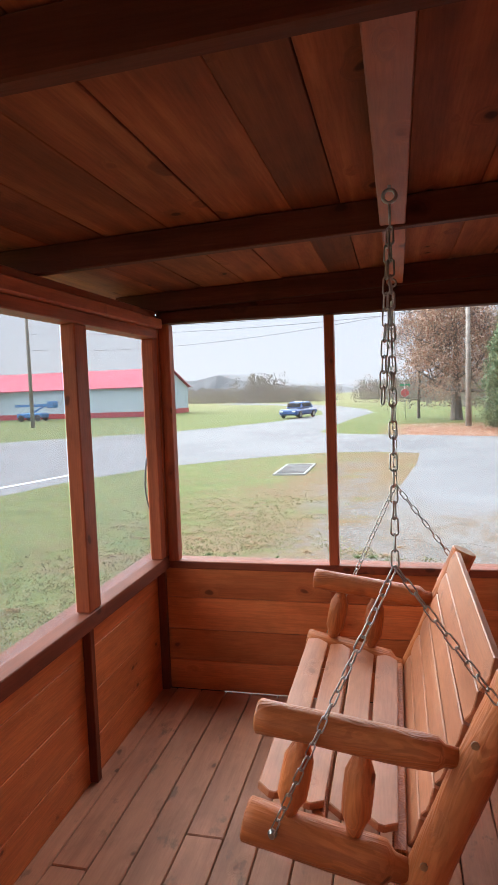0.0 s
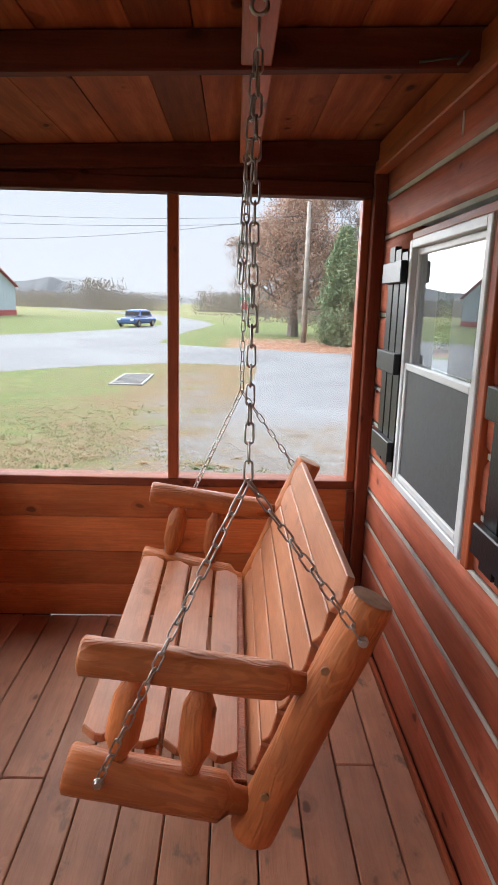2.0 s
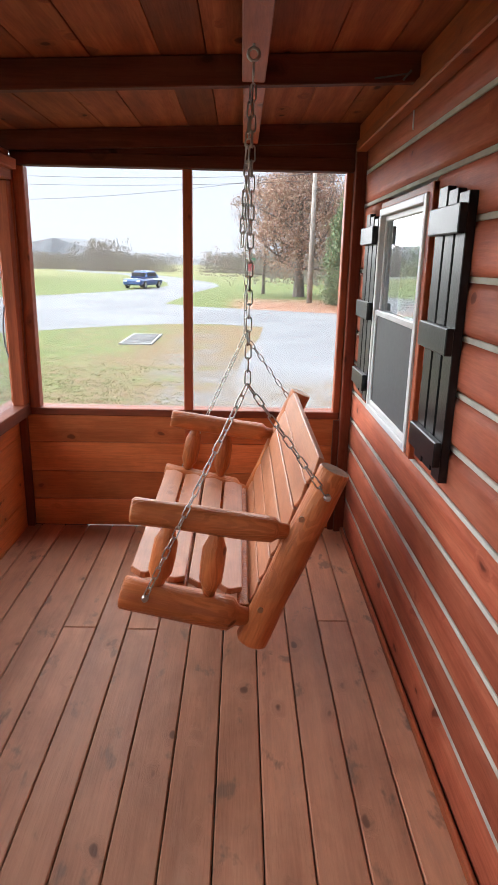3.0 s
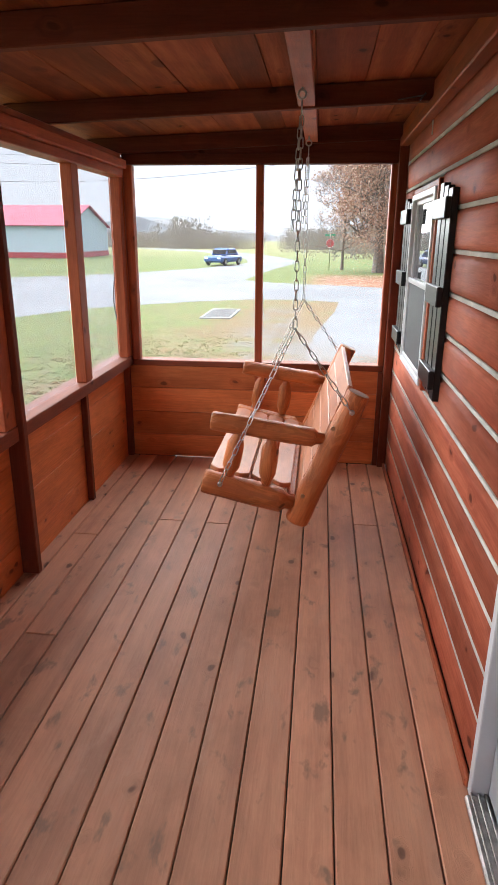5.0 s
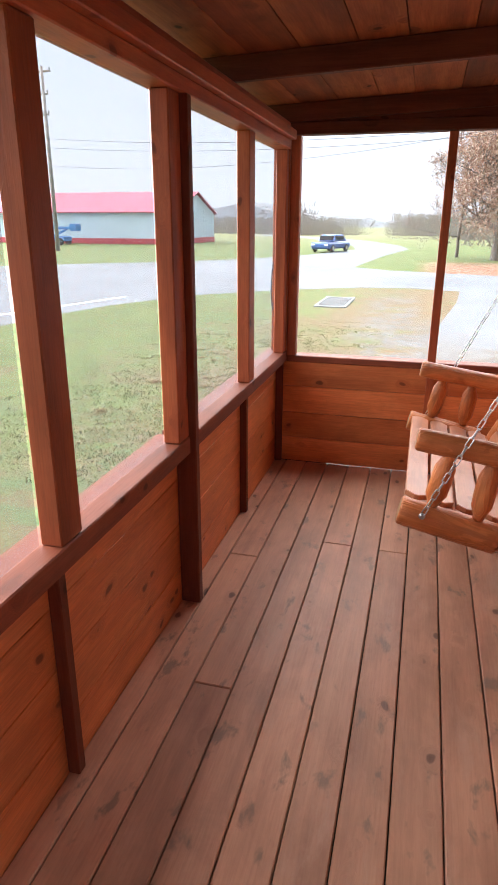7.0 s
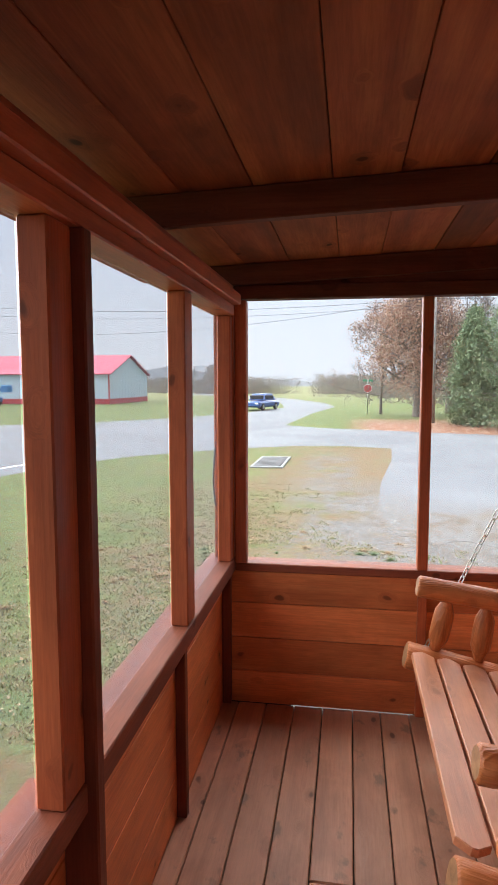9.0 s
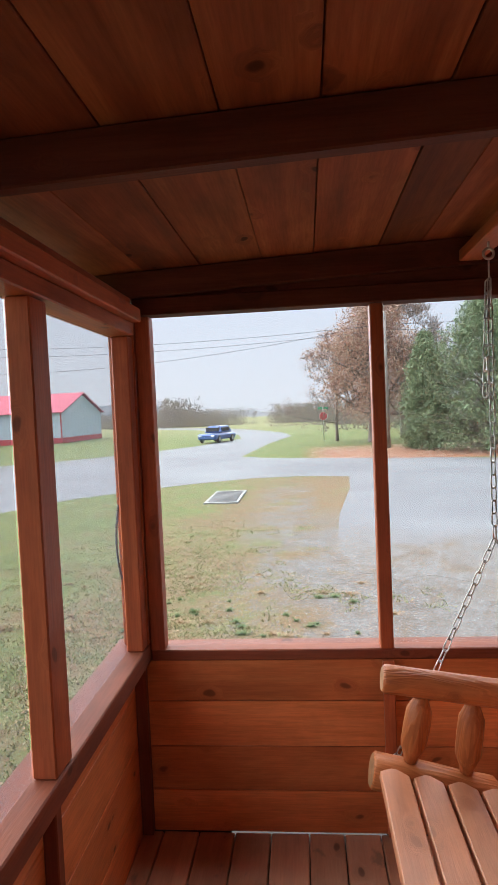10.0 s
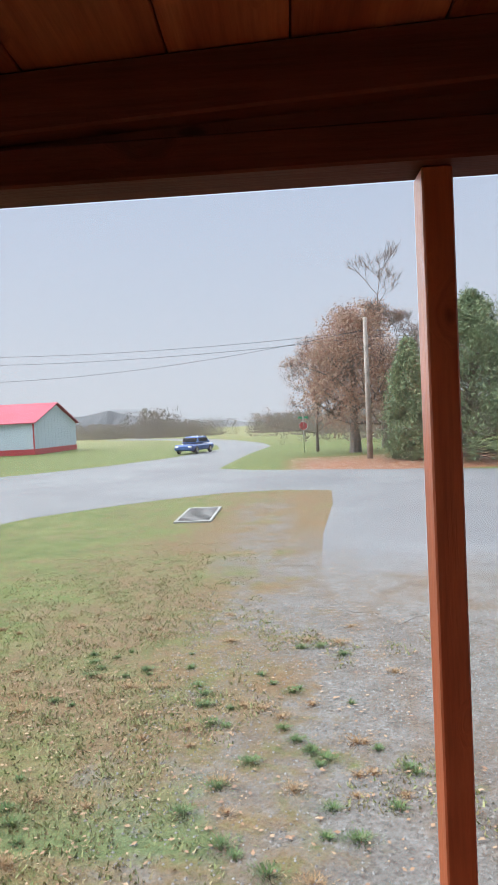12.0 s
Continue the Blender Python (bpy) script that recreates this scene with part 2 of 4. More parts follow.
def gravel_col(nt, tc):
    """Pale crushed stone with darker chips, trodden straw and bare soil in patches."""
    chips = nt.nodes.new("ShaderNodeTexVoronoi")
    chips.inputs["Scale"].default_value = 38.0
    nt.links.new(tc, chips.inputs["Vector"])
    sep = nt.nodes.new("ShaderNodeSeparateColor")
    nt.links.new(chips.outputs["Color"], sep.inputs[0])
    stone = ramp(nt, sep.outputs[0], [(0.0, (0.100, 0.093, 0.086)), (0.25, (0.142, 0.136, 0.129)), (0.9, (0.168, 0.163, 0.156)), (1.0, (0.215, 0.210, 0.203))])
    soil = ramp(nt, noise_tex(nt, mapped(nt, tc, [1.3, 0.8, 1.0]), 1.3, 6.0, 0.72, 0.4), [(0.48, (0, 0, 0)), (0.66, (0.75, 0.75, 0.75))])
    col = mixc(nt, soil, stone, (0.125, 0.092, 0.062))
    mott = noise_tex(nt, tc, 3.2, 6.0, 0.75, 0.3)
    return mixc(nt, 0.8, col, ramp(nt, mott, [(0.30, (0.62, 0.60, 0.58)), (0.52, (1.0, 1.0, 1.0)), (0.72, (1.12, 1.12, 1.12))]), "MULTIPLY")


def ground_mat():
    """Lawn that turns to straw, leaf litter and gravel where the place has them."""
    m, nt, bsdf = node_mat("lawn_and_gravel")
    tc = nt.nodes.new("ShaderNodeTexCoord").outputs["Object"]
    sep = nt.nodes.new("ShaderNodeSeparateXYZ")
    nt.links.new(tc, sep.inputs[0])
    x, y = sep.outputs[0], sep.outputs[1]
    n2 = noise_tex(nt, tc, 2.2, 5.0, 0.65)
    n3 = noise_tex(nt, tc, 16.0, 4.0, 0.7)
    n5 = noise_tex(nt, tc, 45.0, 3.0, 0.7)

    def band(v, lo, hi):
        r = nt.nodes.new("ShaderNodeMapRange")
        r.inputs[1].default_value, r.inputs[2].default_value = lo, hi
        nt.links.new(v, r.inputs[0])
        return r.outputs[0]

    def times(*f):
        out = f[0]
        for g in f[1:]:
            out = math_node(nt, "MULTIPLY", out, g)
        return out
    black, white = (0, 0, 0), (1, 1, 1)
    green = ramp(nt, n2, [(0.3, (0.070, 0.096, 0.028)), (0.55, (0.108, 0.134, 0.042)), (0.75, (0.155, 0.158, 0.066))])
    straw = ramp(nt, n3, [(0.3, (0.092, 0.060, 0.033)), (0.5, (0.150, 0.106, 0.060)), (0.75, (0.205, 0.160, 0.100))])
    litter = ramp(nt, n3, [(0.3, (0.18, 0.075, 0.045)), (0.7, (0.30, 0.15, 0.085))])
    # how far each kind of cover reaches: a slow drift across the yard, broken up by patches
    pa = noise_tex(nt, mapped(nt, tc, [0.8, 1.2, 1.0]), 0.75, 7.0, 0.68, 0.3)
    pb = noise_tex(nt, mapped(nt, tc, [1.0, 1.3, 1.0]), 1.05, 7.0, 0.70, 0.3)
    near = band(y, 24.0, 21.0)
    lean_x = math_node(nt, "ADD", x, math_node(nt, "MULTIPLY", math_node(nt, "SUBTRACT", y, 10.0), -0.06))
    d = math_node(nt, "ADD", math_node(nt, "MULTIPLY", band(lean_x, -6.0, -0.6), 0.36), pa)
    fine = math_node(nt, "MULTIPLY", math_node(nt, "SUBTRACT", noise_tex(nt, tc, 3.4, 6.0, 0.75), 0.5), 0.9)
    d = math_node(nt, "ADD", d, fine)
    dry = times(ramp(nt, d, [(0.54, black), (0.82, (0.92, 0.92, 0.92))]), near)
    col = mixc(nt, dry, green, straw)
    rust = ramp(nt, noise_tex(nt, tc, 2.6, 6.0, 0.7), [(0.47, black), (0.64, (0.5, 0.5, 0.5))])
    col = mixc(nt, times(rust, dry), col, (0.165, 0.088, 0.042))
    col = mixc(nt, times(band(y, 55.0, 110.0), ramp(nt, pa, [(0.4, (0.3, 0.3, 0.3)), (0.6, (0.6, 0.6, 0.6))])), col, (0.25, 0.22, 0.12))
    g = math_node(nt, "ADD", math_node(nt, "MULTIPLY", band(x, -2.8, 0.1), 0.50), pb)
    g = math_node(nt, "ADD", g, math_node(nt, "MULTIPLY", fine, 0.7))
    grav = times(ramp(nt, g, [(0.74, black), (0.92, white)]), band(y, 15.5, 12.0))
    path = times(band(x, -2.1, -1.4), band(x, -0.3, -0.7), band(y, 11.0, 12.0), band(y, 20.5, 18.0), ramp(nt, pb, [(0.40, black), (0.54, (0.8, 0.8, 0.8))]))
    col = mixc(nt, math_node(nt, "MAXIMUM", grav, path), col, gravel_col(nt, tc))
    # fresh grass again on the damp strip along the porch
    damp = times(band(y, 6.6, 5.6), band(x, 0.4, -0.2), ramp(nt, pa, [(0.50, black), (0.58, (0.85, 0.85, 0.85))]))
    col = mixc(nt, damp, col, ramp(nt, n3, [(0.3, (0.05, 0.088, 0.030)), (0.7, (0.125, 0.165, 0.065))]))
    lit = times(band(x, -1.0, 0.6), band(y, 27.0, 28.0), band(y, 40.0, 34.0))
    col = mixc(nt, lit, col, litter)
    col = mixc(nt, 0.85, col, ramp(nt, n5, [(0.32, (0.60, 0.57, 0.54)), (0.5, (0.98, 0.97, 0.96)), (0.68, (1.16, 1.15, 1.12))]), "MULTIPLY")
    nt.links.new(col, bsdf.inputs["Base Color"])
    bsdf.inputs["Roughness"].default_value = 0.95
    bsdf.inputs["Specular IOR Level"].default_value = 0.15
    bump(nt, bsdf, n3, 0.6, 0.05)
    return m


def screen_mat(name, cover, tint):
    m, nt, bsdf = node_mat(name)
    out = nt.nodes["Material Output"]
    tr = nt.nodes.new("ShaderNodeBsdfTransparent")
    mx = nt.nodes.new("ShaderNodeMixShader")
    mx.inputs[0].default_value = cover
    bsdf.inputs["Base Color"].default_value = (*tint, 1)
    bsdf.inputs["Roughness"].default_value = 0.8
    nt.links.new(tr.outputs[0], mx.inputs[1])
    nt.links.new(bsdf.outputs[0], mx.inputs[2])
    nt.links.new(mx.outputs[0], out.inputs[0])
    return m


def glass_mat():
    m, nt, bsdf = node_mat("window_glass")
    bsdf.inputs["Base Color"].default_value = (0.9, 0.95, 0.95, 1)
    bsdf.inputs["Roughness"].default_value = 0.0
    bsdf.inputs["Transmission Weight"].default_value = 1.0
    bsdf.inputs["IOR"].default_value = 1.8
    return m




def asphalt_mat():
    """Worn asphalt: pale wheel-dusted surface, darker patches and thin cracks, gravel spread over its end by the porch."""
    m, nt, bsdf = node_mat("worn_asphalt")
    tc = nt.nodes.new("ShaderNodeTexCoord").outputs["Object"]
    sep = nt.nodes.new("ShaderNodeSeparateXYZ")
    nt.links.new(tc, sep.inputs[0])
    a = ramp(nt, noise_tex(nt, tc, 0.22, 5.0, 0.6, 0.4), [(0.35, (0.130, 0.134, 0.143)), (0.65, (0.176, 0.181, 0.191))])
    fine = noise_tex(nt, tc, 14.0, 4.0, 0.7)
    a = mixc(nt, 0.35, a, ramp(nt, fine, [(0.3, (0.5, 0.5, 0.5)), (0.7, (1.1, 1.1, 1.1))]), "MULTIPLY")
    vor = nt.nodes.new("ShaderNodeTexVoronoi")
    vor.feature = "DISTANCE_TO_EDGE"
    vor.inputs["Scale"].default_value = 0.16
    nt.links.new(tc, vor.inputs["Vector"])
    crack = ramp(nt, vor.outputs["Distance"], [(0.0, (0.5, 0.5, 0.5)), (0.012, (0, 0, 0))])
    a = mixc(nt, crack, a, (0.09, 0.09, 0.095))
    stone = gravel_col(nt, tc)
    n5 = noise_tex(nt, tc, 45.0, 3.0, 0.7)
    stone = mixc(nt, 0.85, stone, ramp(nt, n5, [(0.32, (0.60, 0.57, 0.54)), (0.5, (0.98, 0.97, 0.96)), (0.68, (1.16, 1.15, 1.12))]), "MULTIPLY")
    r = nt.nodes.new("ShaderNodeMapRange")
    r.inputs[1].default_value, r.inputs[2].default_value = 12.8, 11.0
    wob = math_node(nt, "MULTIPLY", math_node(nt, "SUBTRACT", noise_tex(nt, tc, 0.9, 5.0, 0.65), 0.5), 4.0)
    nt.links.new(math_node(nt, "ADD", sep.outputs[1], wob), r.inputs[0])
    nt.links.new(mixc(nt, r.outputs[0], a, stone), bsdf.inputs["Base Color"])
    bsdf.inputs["Roughness"].default_value = 0.85
    bsdf.inputs["Specular IOR Level"].default_value = 0.15
    bump(nt, bsdf, fine, 0.3, 0.01)
    return m


M_GROUND, M_GLASS, M_ASPHALT = ground_mat(), glass_mat(), asphalt_mat()
M_SCREEN = screen_mat("insect_screen", 0.13, (0.45, 0.47, 0.48))
M_SHEETING = screen_mat("hazy_plastic_sheeting", 0.26, (0.40, 0.46, 0.55))


# ---- mesh helpers ----
def mesh_of(name, bm, material):
    me = bpy.data.meshes.new(name)
    bm.normal_update()
    bm.to_mesh(me)
    bm.free()
    for mt in (material if isinstance(material, (list, tuple)) else [material]):
        me.materials.append(mt)
    return me


def thing(name, label, category, at=(0, 0, 0), group="", kind=""):
    ob = new(name)
    ob.empty_display_size = 0.1
    ob.location = at
    return tagged(ob, label, category, group, kind)


def part(name, bm, material, parent, label=""):
    me = mesh_of(name, bm, material) if isinstance(bm, bmesh.types.BMesh) else bm
    ob = new(name, me)
    ob.parent = parent
    if label:
        ob["label"] = label
    return ob


def solid(name, bm, material, label, category, kind="", group=""):
    return tagged(new(name, mesh_of(name, bm, material)), label, category, group, kind)


def add_box(bm, x0, x1, y0, y1, z0, z1, bevel=0.004):
    ret = bmesh.ops.create_cube(bm, size=1.0)
    vs = ret["verts"]
    for v in vs:
        v.co = Vector(((x0 + x1) / 2 + v.co.x * (x1 - x0), (y0 + y1) / 2 + v.co.y * (y1 - y0), (z0 + z1) / 2 + v.co.z * (z1 - z0)))
    if bevel:
        es = list({e for v in vs for e in v.link_edges})
        bmesh.ops.bevel(bm, geom=es, offset=bevel, segments=1, affect="EDGES")
    return bm


def box(x0, x1, y0, y1, z0, z1, bevel=0.004):
    return add_box(bmesh.new(), x0, x1, y0, y1, z0, z1, bevel)


def lathe(bm, p0, p1, profile, sides=14, wobble=0.0, seed=0.0, cap_mat=None, flat=1.0):
    """A round stick from p0 to p1; profile: (share of the length, radius)."""
    p0, p1 = Vector(p0), Vector(p1)
    q = (p1 - p0).to_track_quat("Z", "Y")
    length = (p1 - p0).length
    rings = []
    for s, r in profile:
        ring = []
        for k in range(sides):
            a = 2 * math.pi * k / sides
            d = Vector((math.cos(a), math.sin(a) * flat, 0))
            w = 1 + wobble * noise.noise(Vector((d.x * 1.3 + seed, d.y * 1.3, s * length * 7)))
            ring.append(bm.verts.new(p0 + q @ (d * r * w + Vector((0, 0, s * length)))))
        rings.append(ring)
    for a, b in zip(rings, rings[1:]):
        for k in range(sides):
            f = bm.faces.new((a[k], a[(k + 1) % sides], b[(k + 1) % sides], b[k]))
            f.smooth = True
    for ring, rev in ((rings[0], True), (rings[-1], False)):
        f = bm.faces.new(list(reversed(ring)) if rev else ring)
        if cap_mat is not None:
            f.material_index = cap_mat
    return bm


def stick(p0, p1, r0, r1=None, sides=10):
    return lathe(bmesh.new(), p0, p1, [(0, r0), (1, r0 if r1 is None else r1)], sides)


def soup(name, verts, faces, material):
    me = bpy.data.meshes.new(name)
    me.from_pydata(verts, [], faces)
    me.materials.append(material)
    return me


# ---- porch: setting ----
XW, XE, YN, YS = -1.27, 0.61, 3.375, -2.30     # inner faces of the low wall, log wall and the two ends
GROUND = -0.60


def ceil_z(x):
    return 2.19 + 0.04 * x


floor = solid("floor", box(XW - 0.1, XE + 0.1, YS - 0.1, YN + 0.1, -0.16, -0.034, 0), M_DARK, "dark joists under the porch deck", "floor", "structure")

# ceiling: boards along the porch, one mesh
bm = bmesh.new()
edges = [-1.75, -1.55, -1.36, -1.15, -0.94, -0.715, -0.53, -0.30, -0.15, 0.05, 0.26, 0.45, 0.70]
for a, b in zip(edges, edges[1:]):
    n0 = len(bm.verts)
    add_box(bm, a + 0.0012, b - 0.0012, YS - 0.2, YN + 0.3, 0, 0.022, 0.002)
    bm.verts.ensure_lookup_table()
    dz = random.uniform(-0.003, 0.003)
    for v in bm.verts[n0:]:
        v.co.z += ceil_z(v.co.x) + dz
ceiling = solid("ceiling", bm, M_CEIL, "brown-stained pine boards on the underside of the porch roof", "ceiling", "structure")
bm = box(-1.80, 0.75, YS - 0.25, YN + 0.35, 0, 0.06, 0.004)
for v in bm.verts:
    v.co.z += ceil_z(v.co.x) + 0.03
solid("roof", bm, M_DARK, "low-pitched roof over the porch", "roof", "structure")

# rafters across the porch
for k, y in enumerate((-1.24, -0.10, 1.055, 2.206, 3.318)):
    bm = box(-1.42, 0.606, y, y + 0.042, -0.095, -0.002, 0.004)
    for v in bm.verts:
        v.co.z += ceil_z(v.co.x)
    solid("rafter", bm, M_RAFTER_SHADED, "red-stained rafter under the ceiling boards, shade put into its colour", "rafter", "structure", "rafters")

# blocking for the swing between the rafters
for y0, y1, dx in ((1.10, 2.204, 0.0), (2.252, 3.316, 0.004)):
    bm = box(-0.032 + dx, 0.044 + dx, y0, y1, -0.088, -0.048, 0.003)
    for v in bm.verts:
        v.co.z += ceil_z(0)
    solid("blocking_board", bm, M_FRAME_Y, "red-stained board fixed between rafters to carry the swing", "board", "structure", "blocking boards")

# west side: low board wall, sill, posts, header
west = thing("wall_west", "low stained-board wall with screened openings", "wall", kind="structure")
for a, b in ((0.0, 0.157), (0.16, 0.355), (0.358, 0.55), (0.553, 0.672)):
    part("board", box(XW - 0.02, XW, YS, YN, a - (0.033 if a == 0 else 0), b, 0.002), M_BOARD_Y, west)
# dark sheet added behind the boards to block daylight at their gaps
part("light_stop_backing", box(XW - 0.034, XW - 0.0205, YS, YN, -0.03, 0.671, 0), M_DARK, west)
for y0, y1 in ((YS, 1.602), (1.646, 3.43)):
    part("sill", box(-1.345, -1.207, y0, y1, 0.672, 0.740, 0.004), M_SILL_Y, west)
for y, w in ((3.285, 0.064), (2.475, 0.10), (1.502, 0.10), (0.695, 0.10), (-0.20, 0.10), (-1.10, 0.10), (-2.00, 0.10)):
    part("post", box(-1.274, -1.212, y, y + w, 0.741, 1.906, 0.004), M_FRAME_Z, west)
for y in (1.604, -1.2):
    part("full_height_post", box(-1.268, -1.186, y, y + 0.040, 0.0, 1.906, 0.004), M_UPRIGHT_SHADED, west, "red-stained post from deck to header, shade put into its colour")
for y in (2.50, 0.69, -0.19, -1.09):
    part("batten", box(-1.2695, -1.232, y, y + 0.036, 0.0, 0.671, 0.003), M_UPRIGHT_SHADED, west, "red-stained batten, shade put into its colour")
part("header", box(-1.295, -1.196, YS, 3.316, 1.907, 1.955, 0.004), M_FRAME_Y, west)
part("header_trim", box(-1.33, -1.165, YS, 3.316, 1.956, 2.005, 0.004), M_FRAME_Y, west)
part("header_plate", box(-1.36, -1.20, YS, 3.316, 2.006, 2.045, 0.004), M_FRAME_Y, west)
for y0, y1 in ((2.575, 3.285), (1.645, 2.475), (0.79, 1.502), (-0.10, 0.69), (-1.0, -0.20), (-1.9, -1.1)):
    part("screen", box(-1.2765, -1.2755, y0, y1, 0.741, 1.906, 0), M_SHEETING, west, "hazy clear plastic sheet over the insect screen")

# north end
north = thing("wall_north", "low board wall with two screened openings", "wall", kind="structure")
for a, b in ((0.0, 0.162), (0.165, 0.335), (0.338, 0.512), (0.515, 0.672)):
    part("board", box(-1.30, 0.606, YN, YN + 0.02, a, b, 0.002), M_BOARD_X, north)
# added light-blocking sheets; the middle one leaves a thin bright slit below
for x0, x1, z in ((-1.30, -0.93, -0.03), (-0.9295, -0.335, 0.002), (-0.3345, 0.606, -0.03)):
    part("light_stop_backing", box(x0, x1, YN + 0.0205, YN + 0.034, z, 0.671, 0), M_DARK, north)
part("sill", box(-1.205, 0.547, 3.370, 3.488, 0.673, 0.714, 0.004), M_SILL_X, north)
part("corner_post", box(-1.206, -1.150, 3.366, 3.43, 0.7145, 1.984, 0.004), M_FRAME_Z, north)
part("corner_post", box(0.511, 0.548, 3.366, 3.43, 0.7145, 1.984, 0.004), M_FRAME_Z, north)
part("corner_post", box(0.549, 0.605, 3.318, 3.43, 0.0, 2.10, 0.004), M_UPRIGHT_SHADED, north, "red-stained corner post, shade put into its colour")
part("corner_post", box(-1.305, -1.208, 3.352, 3.43, 0.741, 2.03, 0.004), M_FRAME_Z, north)
part("corner_trim", box(-1.268, -1.225, 3.34, 3.374, 0.0, 0.671, 0.003), M_UPRIGHT_SHADED, north)
part("corner_trim", box(0.515, 0.548, 3.345, 3.374, 0.0, 0.671, 0.003), M_UPRIGHT_SHADED, north)
part("mullion", box(-0.336, -0.288, 3.366, 3.428, 0.7145, 1.984, 0.003), M_FRAME_Z, north)
part("batten", box(-0.332, -0.290, 3.350, 3.374, 0.0, 0.672, 0.003), M_FRAME_Z, north)
# headers wear the rafters' darkened stain, their backlit shade painted in
part("header", box(-1.207, 0.548, 3.342, 3.43, 1.985, 2.047, 0.004), M_RAFTER_SHADED, north)
part("header_plate", box(-1.36, 0.605, 3.362, 3.43, 2.048, 2.165, 0.004), M_RAFTER_SHADED, north)
for x0, x1 in ((-1.150, -0.336), (-0.288, 0.511)):
    part("screen", box(x0, x1, 3.4285, 3.4295, 0.7145, 1.984, 0), M_SCREEN, north, "fine grey insect screen")

# south end, unseen behind the walk: added like the north end, openings admit light
south = thing("wall_south_assumed", "low board wall with two screened openings", "wall", kind="structure")
for a, b in ((-0.033, 0.162), (0.165, 0.335), (0.338, 0.512), (0.515, 0.672)):
    part("board", box(-1.30, 0.606, YS - 0.02, YS, a, b, 0.002), M_BOARD_X, south)
part("light_stop_backing", box(-1.34, 0.66, YS - 0.06, YS - 0.021, -0.03, 0.671, 0), M_DARK, south)
part("sill", box(-1.205, 0.600, YS - 0.062, YS + 0.04, 0.673, 0.718, 0.004), M_FRAME_X, south)
for x0, x1 in ((-1.345, -1.150), (-0.336, -0.288), (0.522, 0.605)):
    part("post", box(x0, x1, YS - 0.06, YS + 0.034, 0.719, 1.984, 0.004), M_FRAME_Z, south)
part("header", box(-1.36, 0.605, YS - 0.06, YS + 0.034, 1.985, 2.165, 0.004), M_RAFTER_SHADED, south)
for x0, x1 in ((-1.150, -0.336), (-0.288, 0.522)):
    part("screen", box(x0, x1, YS - 0.0585, YS - 0.0575, 0.719, 1.984, 0), M_SCREEN, south, "fine grey insect screen")

# east side: log siding with chinking, pierced by window and door
east = thing("wall_east", "red-stained log siding with pale chinking", "wall", kind="structure")
WIN = (2.08, 2.81, 0.87, 1.765)
DOOR = (-0.36, 0.57, 0.0, 2.02)


def log_course(y0, y1, z0, z1):
    """A half-round sawn log: bulging face, flat back."""
    bm = bmesh.new()
    n = 8
    prof = [(XE + 0.085, z0)]
    for i in range(n + 1):
        s = i / n
        bulge = 0.014 * (1 - abs(2 * s - 1) ** 9.0)
        prof.append((XE + 0.010 - bulge, z0 + s * (z1 - z0)))
    prof.append((XE + 0.085, z1))
    a = [bm.verts.new((x, y0, z)) for x, z in prof]
    b = [bm.verts.new((x, y1, z)) for x, z in prof]
    m = len(prof)
    for i in range(m):
        f = bm.faces.new((a[i], b[i], b[(i + 1) % m], a[(i + 1) % m]))
        f.smooth = 0 < i < m - 2
    bm.faces.new(list(reversed(a)))
    bm.faces.new(b)
    bmesh.ops.recalc_face_normals(bm, faces=bm.faces)
    return bm


def spans(z0, z1):
    zc = (z0 + z1) / 2
    cuts = []
    if zc < DOOR[3]:
        cuts.append(DOOR[:2])
    if WIN[2] < zc < WIN[3]:
        cuts.append(WIN[:2])
    out, y = [], YS
    for c0, c1 in cuts:
        out.append((y, c0))
        y = c1
    out.append((y, YN + 0.1))
    return out


course = [0.0] + [0.190 + 0.1634 * k for k in range(12)] + [2.20]
for a, b in zip(course, course[1:]):
    lo = a + (0.0 if a == 0 else 0.009)
    for y0, y1 in spans(a, b):
        part("log", log_course(y0, y1, lo, b - 0.009), M_LOG, east)
for z in course[1:-1]:
    for y0, y1 in spans(z, z):
        part("chinking", box(XE + 0.004, XE + 0.08, y0, y1, z - 0.0085, z + 0.0085, 0.002), M_CHINK, east, "pale mortar chinking")
part("base_trim", box(0.583, 0.6005, 0.572, 3.316, 0.001, 0.036, 0.006), M_FRAME_Y, east)
part("ledger", box(0.543, 0.599, YS, 3.316, 2.075, 2.125, 0.005), M_FRAME_Y, east)
part("ledger_face", box(0.556, 0.598, YS, 3.316, 2.126, 2.20, 0.003), M_FRAME_Y, east)


# window
win = thing("window_1", "white vinyl double-hung window with insect screen below", "window", kind="structure")
y0, y1, z0, z1 = WIN
XF = 0.580


def ring(x0, x1, ya, yb, za, zb, w, parent, name, mat, label=""):
    bm = bmesh.new()
    add_box(bm, x0, x1, ya, ya + w, za, zb, 0.003)
    add_box(bm, x0, x1, yb - w, yb, za, zb, 0.003)
    add_box(bm, x0, x1, ya + w, yb - w, za, za + w, 0.003)
    add_box(bm, x0, x1, ya + w, yb - w, zb - w, zb, 0.003)
    return part(name, bm, mat, parent, label)


